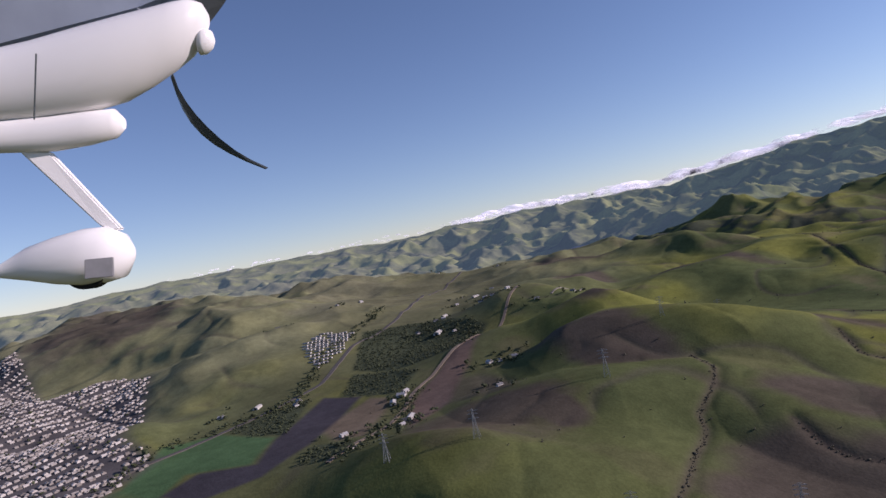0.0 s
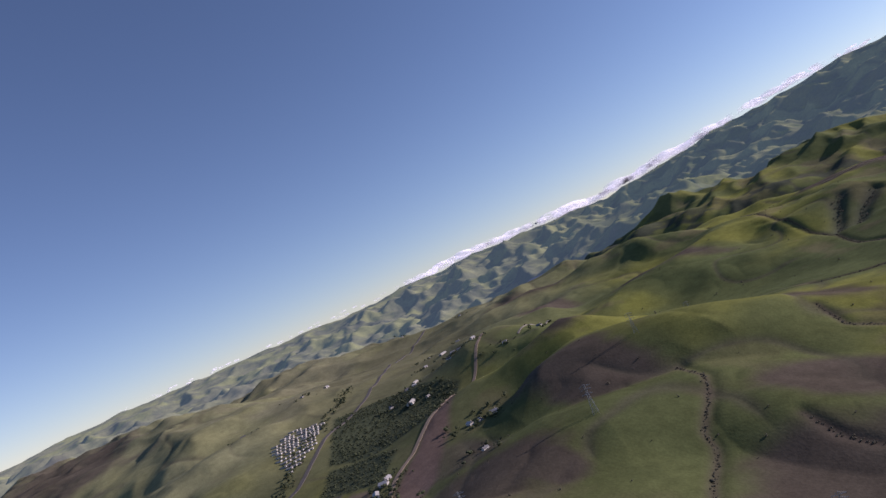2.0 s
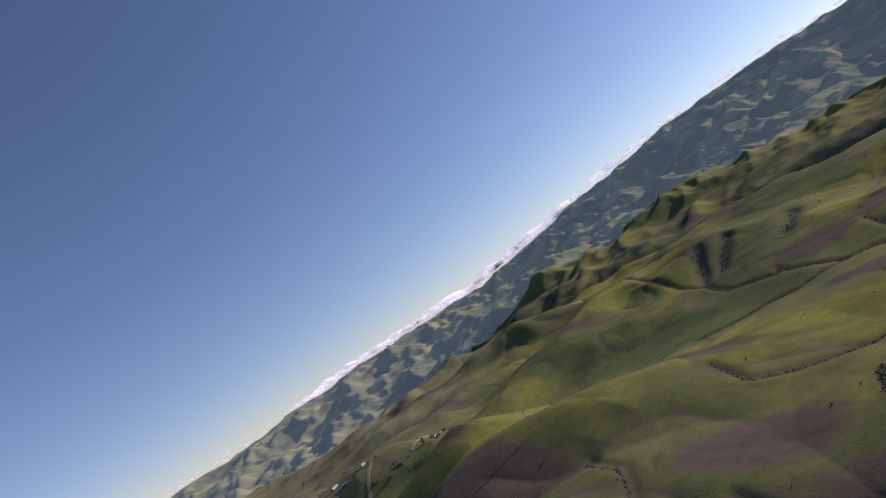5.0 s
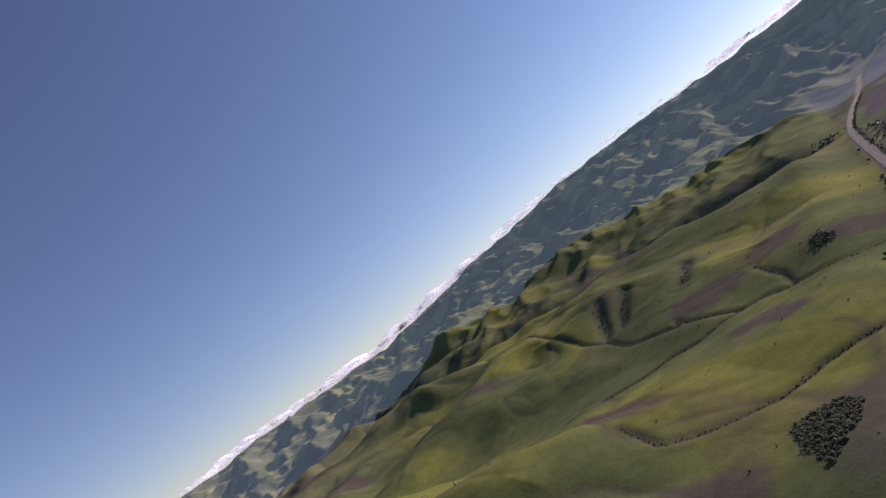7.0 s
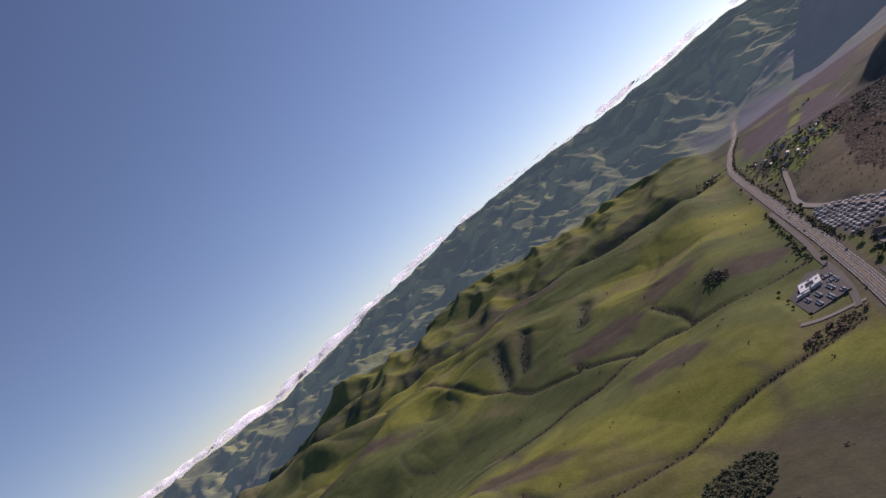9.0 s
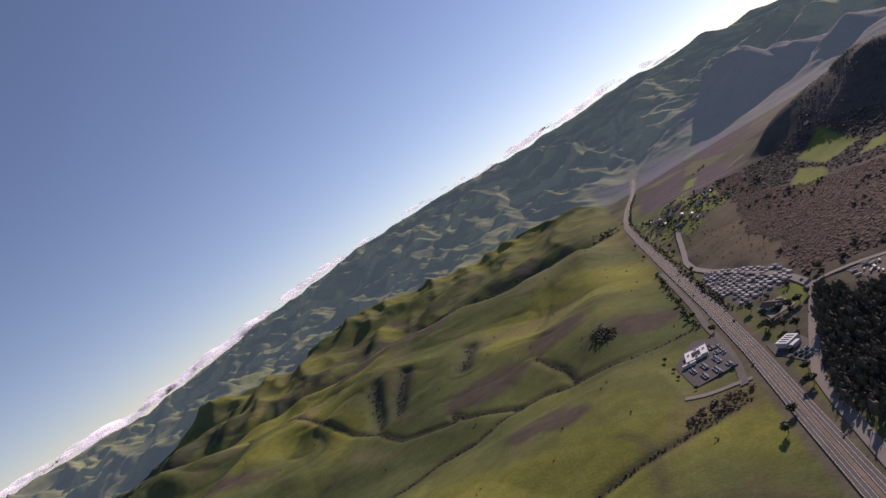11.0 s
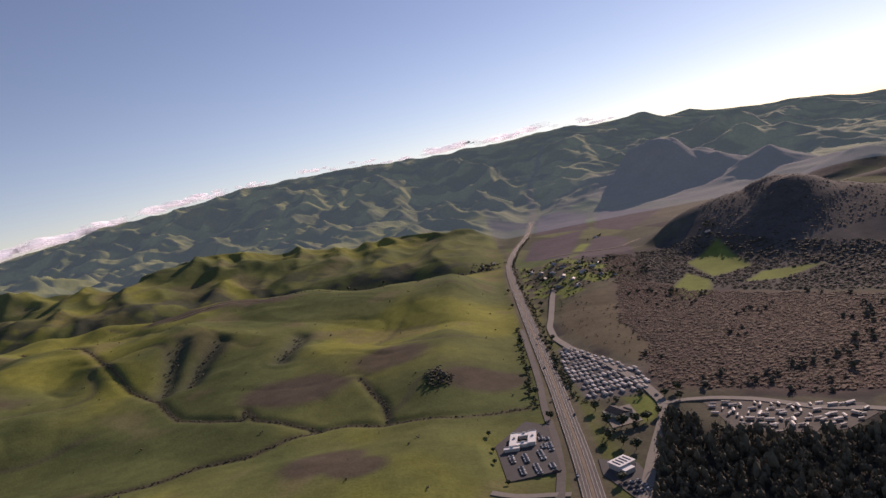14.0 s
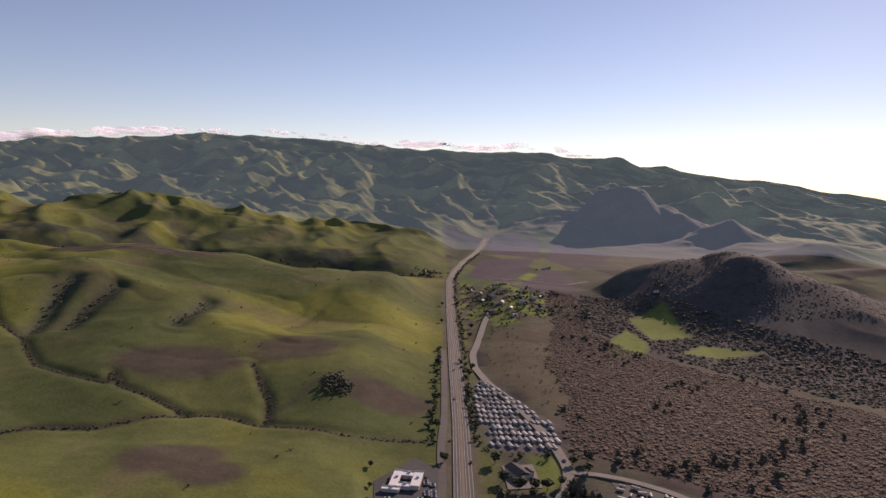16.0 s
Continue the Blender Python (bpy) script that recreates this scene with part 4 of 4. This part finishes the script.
x, y = scatter([(-142, 882), (-115, 896), (-78, 896), (-76, 886), (-108, 868), (-140, 864)], 4.5, 36, 0.9)
tagged(plants("ditch_brush", x, y, 5, 3.4, M_BRUSH, 37, 14, 2), "dark brown brush along the ditch", "scrub", kind="stuff")
x, y = along([[(-620, 247), (-656, 291), (-687, 336), (-742, 391), (-834, 436)], [(-877, 58), (-963, 133), (-1000, 242), (-996, 303), (-1069, 388), (-1294, 567), (-1524, 803)], [(-1100, 770), (-1000, 700), (-900, 600)]], 5, 8, 38)
tagged(plants("tree_belt", x, y, 8, 7, M_OAK, 39, 14, 2), "irregular tree belt between the fields", "trees", kind="stuff")
pts = [scatter(o, 8, 40 + i, 0.9) for i, o in enumerate(ORCHARDS)]
x, y = np.concatenate([p[0] for p in pts]), np.concatenate([p[1] for p in pts])
tagged(plants("orchard", x, y, 5.5, 4, M_OAK, 44, 5, 2), "dark green orchard rows on the valley floor", "orchard", kind="stuff")
fx, fy = np.array([f[0] for f in FARMS], float), np.array([f[1] for f in FARMS], float)
r2 = np.random.RandomState(45)
x, y = np.repeat(fx, 7) + r2.normal(0, 22, 7 * len(fx)), np.repeat(fy, 7) + r2.normal(0, 22, 7 * len(fx))
tagged(plants("farmyard_trees", x, y, 8, 7, M_OAK, 46, 16, 2), "dark trees round the farmyards", "trees", kind="stuff")
x, y = along([[(p[0] + 13, p[1]) for p in HIGHWAY[3:12]], [(-79, 1090), (-76, 1180), (-72, 1300), (-66, 1420)], [(24, 1062), (-5, 1066), (-32, 1076), (-40, 1120), (-38, 1260)], [(-8, 1000), (-30, 996), (-38, 975)]], 7, 2.5, 47)
tagged(plants("roadside_bushes", x, y, 5, 4.5, M_OAK, 48, 18, 3), "dark bushes and small trees along the roads", "bushes", kind="stuff")
r3 = np.random.RandomState(49)
x, y = r3.uniform(-900, -90, 260), r3.uniform(300, 2000, 260)
tagged(plants("grassland_bushes", x, y, 3, 2.2, M_SCRUB, 50, 10, 2), "scattered small dark bushes on the grass", "bushes", kind="stuff")
x, y = scatter([(150, 1560), (215, 1800), (330, 1700), (420, 1520), (560, 1330), (560, 1150), (420, 1200), (300, 1330), (240, 1410)], 5.5, 51, 0.9)
clear = sum(inside(x, y, f, 6) for f in LAWNS) < 0.3
x, y = x[clear], y[clear]
tagged(plants("morro_scrub", x, y, 7, 2.6, M_SCRUB, 52, 10, 2), "dark scrub at the foot of the hill", "scrub", kind="stuff")

x, y = scatter([(330, 1720), (400, 1920), (620, 1800), (760, 1600), (600, 1480), (420, 1540)], 6.5, 133, 0.7)
tagged(plants("hill_chaparral", x, y, 5.5, 1.1, M_SCRUB, 134, 8, 1, 0.5), "dark chaparral on the slopes of the hill", "scrub", kind="stuff")
x, y = scatter(LAWNS[6], 15, 131, 0.4)
tagged(plants("garden_trees", x, y, 5.5, 4.5, M_OAK, 132, 14, 2), "dark garden trees and hedges round the hamlet houses", "trees", kind="stuff")
road_tree = put(tree_thing("tree", 9, 8, M_OAK, 61, "dark green rounded tree beside the road"), -69, 1052)
road_tree["group"] = "trees beside the road"
for x, y, s in ((-27, 1052, 1.2), (-24, 1018, 1.1), (-14, 1004, 1.3), (-2, 1003, 1.2), (8, 1004, 1.1), (-30, 985, 1.2), (-22, 968, 1.0), (-15, 955, 1.1), (-40, 870, 1.0), (-46, 845, 1.1), (-37, 910, .9), (-72, 820, .9), (-84, 800, 1.0),
                (-74, 1130, .8), (-76, 1210, .9), (-70, 1350, .9), (-128, 1030, .6), (-126, 1000, .5), (-126, 975, .5), (-118, 935, .5), (-20, 1500, .9), (-14, 1560, 1.0), (-60, 1600, .8), (-55, 1750, .9), (-8, 1640, .8), (36, 1045, .9), (45, 1030, 1.0), (50, 1050, 1.1), (20, 1010, .9), (-32, 1300, 1.0), (-27, 1330, .9)):
    put_copy(road_tree, x, y, x * 7 % 360, size=s)


# ---------- power pylons ----------
def pylon():
    t = thing("pylon", "grey steel lattice power pylon on the grass", "pylon", "power line pylons")
    def beam(bm, a, b, r):
        a, b = Vector(a), Vector(b)
        w = b - a
        m = Matrix.Translation((a + b) / 2) @ w.to_track_quat("Z", "Y").to_matrix().to_4x4()
        bmesh.ops.create_cone(bm, segments=4, radius1=r, radius2=r, depth=w.length, cap_ends=True, matrix=m)
    for sx in (-1, 1):
        for sy in (-1, 1):
            bm = bmesh.new()
            beam(bm, (sx * 3.2, sy * 3.2, -1), (sx * 0.7, sy * 0.7, 22), 0.22)
            beam(bm, (sx * 0.7, sy * 0.7, 22), (sx * 0.4, sy * 0.4, 30), 0.18)
            part("leg", bm, M_STEEL, t)
    bm = bmesh.new()
    for i in range(8):
        h, w = 3.2 - 2.6 * i / 8, 3.2 - 2.6 * (i + 1) / 8
        z0, z1 = 23 * i / 8, 23 * (i + 1) / 8
        for s in (-1, 1):
            beam(bm, (-h, s * h, z0), (w, s * w, z1), 0.12)
            beam(bm, (s * h, h, z0), (s * w, -w, z1), 0.12)
    part("bracing", bm, M_STEEL, t)
    for z in (20, 24.5, 28):
        bm = bmesh.new()
        beam(bm, (-5.5, 0, z), (5.5, 0, z), 0.2)
        beam(bm, (-5.5, 0, z), (0, 0, z + 1.8), 0.12)
        beam(bm, (5.5, 0, z), (0, 0, z + 1.8), 0.12)
        arm = part("crossarm", bm, M_STEEL, t)
        for s in (-5, 0.01, 5):
            bm = bmesh.new()
            beam(bm, (s, 0, z), (s, 0, z - 1.4), 0.12)
            part("insulator", bm, M_GLASS_DARK, arm)
    return t


first_pylon = put(pylon(), -502, 511, 40)
for x, y in ((-477, 316), (-322, 327), (-367, 264), (-259, 424), (-532, 254), (-561, 690), (-590, 850)):
    put_copy(first_pylon, x, y, 40, size=0.85)

# ---------- sea and cloud bank ----------
M_SEA = material("sea", (0.25, 0.3, 0.34), 0.35, vary=0.05, scale=0.02)
a, r = np.meshgrid(np.radians(np.arange(14, 75, 1.5)), np.arange(4480, 4700, 20.0))
a, r = a.ravel(), r.ravel()
d = spread(r)
p, k = mapped(HUB[0] + d * np.sin(a), HUB[1] + d * np.cos(a), np.full(len(d), 20.0))
cols, rows = len(np.arange(14, 75, 1.5)), len(np.arange(4480, 4700, 20.0))
i = (np.arange(rows - 1)[:, None] * cols + np.arange(cols - 1)[None, :]).ravel()
tagged(mesh_object("water", p, np.stack([i, i + 1, i + cols + 1, i + cols], 1)[:, ::-1], M_SEA), "bright strip of sea at the horizon", "sea", kind="structure")

M_CLOUD_GLOW = bpy.data.materials.new("cloud")
M_CLOUD_GLOW.use_nodes = True
cn, cl = M_CLOUD_GLOW.node_tree.nodes, M_CLOUD_GLOW.node_tree.links
cb = cn["Principled BSDF"]
cb.inputs["Base Color"].default_value = (0.85, 0.83, 0.84, 1)
cb.inputs["Roughness"].default_value = 1.0
# added glow whitens the backlit bank in place of sunlight through it
cb.inputs["Emission Color"].default_value = (0.9, 0.88, 0.95, 1)
cb.inputs["Emission Strength"].default_value = 0.28
ct = cn.new("ShaderNodeTexNoise")
ct.inputs["Scale"].default_value, ct.inputs["Detail"].default_value = 0.007, 3
cg = cn.new("ShaderNodeNewGeometry")
cl.new(cg.outputs["Position"], ct.inputs["Vector"])
cr = cn.new("ShaderNodeMapRange")
cr.inputs["From Min"].default_value, cr.inputs["From Max"].default_value = 0.40, 0.62
cr.inputs["To Min"].default_value, cr.inputs["To Max"].default_value = 0.0, 0.7
cl.new(ct.outputs["Fac"], cr.inputs[0])
cl.new(cr.outputs[0], cb.inputs["Alpha"])


def cloud_bank():
    rng = np.random.RandomState(70)
    v0, f0 = ball(2)
    vs, fs, n = [], [], 0
    for az in np.arange(-84, 13, 0.22):
        amount = np.interp(az, [-84, -70, -60, -50, -36, -30, -24, -17, -13, -6, 0, 8, 13], [0.1, 0.25, 0.35, 0.7, 0.9, 0.8, 0.6, 0.35, 0.3, 0.25, 0.55, 0.6, 0.2])
        if rng.rand() > 0.35 + 0.6 * amount:
            continue
        a = az + rng.normal(0, .2)
        dr = 6200 + 3800 * float(step(a, 5, 40)) + 1000 * float(step(-a, 50, 90)) + 150
        x, y = HUB[0] + dr * math.sin(radians(a)), HUB[1] + dr * math.cos(radians(a))
        top = EYE_Z + dr * math.tan(radians(float(np.interp(a, CREST_AZ, CREST_EL))))
        size = rng.uniform(36, 84) * amount
        p, k = mapped(x, y, top + size * 0.45 + rng.uniform(-10, 34))
        v = v0 * rng.uniform(0.95, 1.05, (len(v0), 1)) * (size * 2.2, size * 2.0, size * 0.55) * float(k) + p
        vs.append(v)
        fs.append(f0 + n)
        n += len(v)
    return mesh_object("cloud_bank", np.concatenate(vs), np.concatenate(fs), M_CLOUD_GLOW, True)


tagged(cloud_bank(), "low white fog bank spilling over the ridge", "cloud", kind="stuff")


# ---------- the aircraft that carries the camera, where it is at the start ----------
M_GELCOAT = material("white_gelcoat", (0.8, 0.79, 0.78), 0.25, vary=0.03, scale=3)
M_CANOPY = material("blue_canopy", (0.3, 0.34, 0.41), 0.1, vary=0.3, scale=2)
M_GREY_PLATE = material("grey_plate", (0.3, 0.3, 0.31), 0.5, vary=0.15, scale=20)
M_BLADE = material("black_blade", (0.06, 0.07, 0.075), 0.4, vary=0.1, scale=5)
START = pose(*PATH[0][1:])
DEPTH = 3.9


LEAN = 2.0      # the nose lies farther off than the tail


def spot(u, v, depth=None):
    """A place beside the camera: u to the right and v down as fractions of the picture's width from its middle."""
    f = 2 * math.tan(radians(67.65 / 2))
    depth = (depth or DEPTH) + (u + 0.36) * LEAN
    return Vector((u * f * depth, -v * f * depth, -depth))


def loft(sections, deep=0.9, segments=20):
    """A smooth body through upright ovals; each section: u, upper v, lower v."""
    bm = bmesh.new()
    rings = []
    for u, hi, lo in sections:
        c, h = spot(u, (hi + lo) / 2), abs(spot(u, hi).y - spot(u, lo).y) / 2
        ring = []
        for i in range(segments):
            t = 2 * math.pi * i / segments
            ring.append(bm.verts.new(c + Vector((0, math.copysign(abs(math.sin(t)) ** 0.85, math.sin(t)) * h, math.cos(t) * h * deep))))
        rings.append(ring)
    for a, b in zip(rings, rings[1:]):
        for i in range(segments):
            j = (i + 1) % segments
            f = bm.faces.new((a[i], a[j], b[j], b[i]))
            f.smooth = True
    bm.faces.new(rings[0])
    bm.faces.new(rings[-1][::-1])
    bmesh.ops.recalc_face_normals(bm, faces=bm.faces)
    return bm


def slab(outline, thick, depth=DEPTH):
    bm = bmesh.new()
    f = bm.faces.new([bm.verts.new(spot(u, v, depth)) for u, v in outline])
    low = bmesh.ops.extrude_face_region(bm, geom=[f])["geom"]
    bmesh.ops.translate(bm, vec=(0, 0, -thick), verts=[v for v in low if isinstance(v, bmesh.types.BMVert)])
    bmesh.ops.recalc_face_normals(bm, faces=bm.faces)
    bmesh.ops.bevel(bm, geom=bm.edges[:], offset=thick * 0.2, segments=2, affect="EDGES")
    return bm


plane = thing("light_aircraft", "white light aircraft nose with fixed faired wheel, in flight", "aircraft")
plane.matrix_basis = START
cowl = part("cowling", loft([(-.62, -.20, -.135), (-.5, -.225, -.142), (-.46, -.234, -.145), (-.404, -.25, -.154), (-.36, -.262, -.167), (-.33, -.27, -.184), (-.305, -.277, -.201), (-.285, -.281, -.217), (-.272, -.277, -.236), (-.2655, -.266, -.25)], 0.8), M_GELCOAT, plane, "glossy white cowling")
part("panel_seam", slab([(-.4605, -.221), (-.4592, -.221), (-.4615, -.146), (-.4628, -.146)], 0.01, DEPTH - 0.27), M_BLADE, cowl)
part("upper_fuselage", slab([(-.72, -.42), (-.25, -.42), (-.275, -.288), (-.34, -.262), (-.5, -.214), (-.72, -.16)], 0.3, DEPTH + 0.15), M_CANOPY, plane, "dark glossy windscreen and upper fuselage")
part("spinner", loft([(-.274, -.247, -.219), (-.268, -.249, -.220), (-.261, -.246, -.226), (-.258, -.238, -.232)]), M_GELCOAT, plane, "white spinner")
part("belly_fairing", loft([(-.62, -.155, -.103), (-.5, -.145, -.108), (-.44, -.15, -.11), (-.40, -.155, -.117), (-.37, -.158, -.125), (-.36, -.148, -.135)]), M_GELCOAT, plane)
part("gear_leg", slab([(-.48, -.111), (-.446, -.111), (-.362, -.022), (-.378, -.020), (-.39, -.028)], 0.05), M_GELCOAT, plane, "slim white undercarriage leg")
pant = part("wheel_fairing", loft([(-.56, .028, .03), (-.5, .018, .033), (-.468, -.002, .036), (-.436, -.014, .04), (-.404, -.023, .041), (-.379, -.0255, .038), (-.36, -.018, .032), (-.35, -.004, .014), (-.348, .002, .008)]), M_GELCOAT, plane, "white teardrop wheel fairing")
part("cover_plate", slab([(-.405, .012), (-.373, .009), (-.372, .031), (-.405, .034)], 0.015, DEPTH - 0.165), M_GREY_PLATE, pant, "grey access plate")
bm = bmesh.new()
bmesh.ops.create_cone(bm, segments=28, radius1=0.135, radius2=0.135, depth=0.09, cap_ends=True, matrix=Matrix.Translation(spot(-.401, .019, DEPTH + 0.02)))
part("wheel", bm, M_TYRE, plane, "black tyre")
for ang in (-58, 62, 182):
    bm = bmesh.new()
    hub, way = spot(-.285, -.24, DEPTH + 0.2), Vector((math.cos(radians(ang)), math.sin(radians(ang)), 0))
    side = Vector((-way.y, way.x, 0))
    rings = []
    for i in range(9):
        u = i / 8
        w = (0.045 + 0.05 * math.sin(math.pi * min(1, u * 1.1 + 0.1))) * (1 - 0.5 * u ** 4)
        tw = radians(60 - 45 * u)
        s = side * math.cos(tw) + Vector((0, 0, math.sin(tw)))
        c = hub + way * (0.08 + 0.86 * u)
        if ang == -58:
            c = spot(-.3055, -.195) * (1 - u) ** 2 + spot(-.288, -.125) * 2 * u * (1 - u) + spot(-.199, -.091) * u ** 2
            w *= 0.5
        q = way.cross(s).normalized() * 0.012
        rings.append([bm.verts.new(c + s * w), bm.verts.new(c + q), bm.verts.new(c - s * w), bm.verts.new(c - q)])
    for a_, b_ in zip(rings, rings[1:]):
        for i in range(4):
            bm.faces.new((a_[i], a_[(i + 1) % 4], b_[(i + 1) % 4], b_[i]))
    bm.faces.new(rings[0])
    bm.faces.new(rings[-1][::-1])
    bmesh.ops.recalc_face_normals(bm, faces=bm.faces)
    part("propeller_blade", bm, M_BLADE, plane, "black propeller blade at rest")
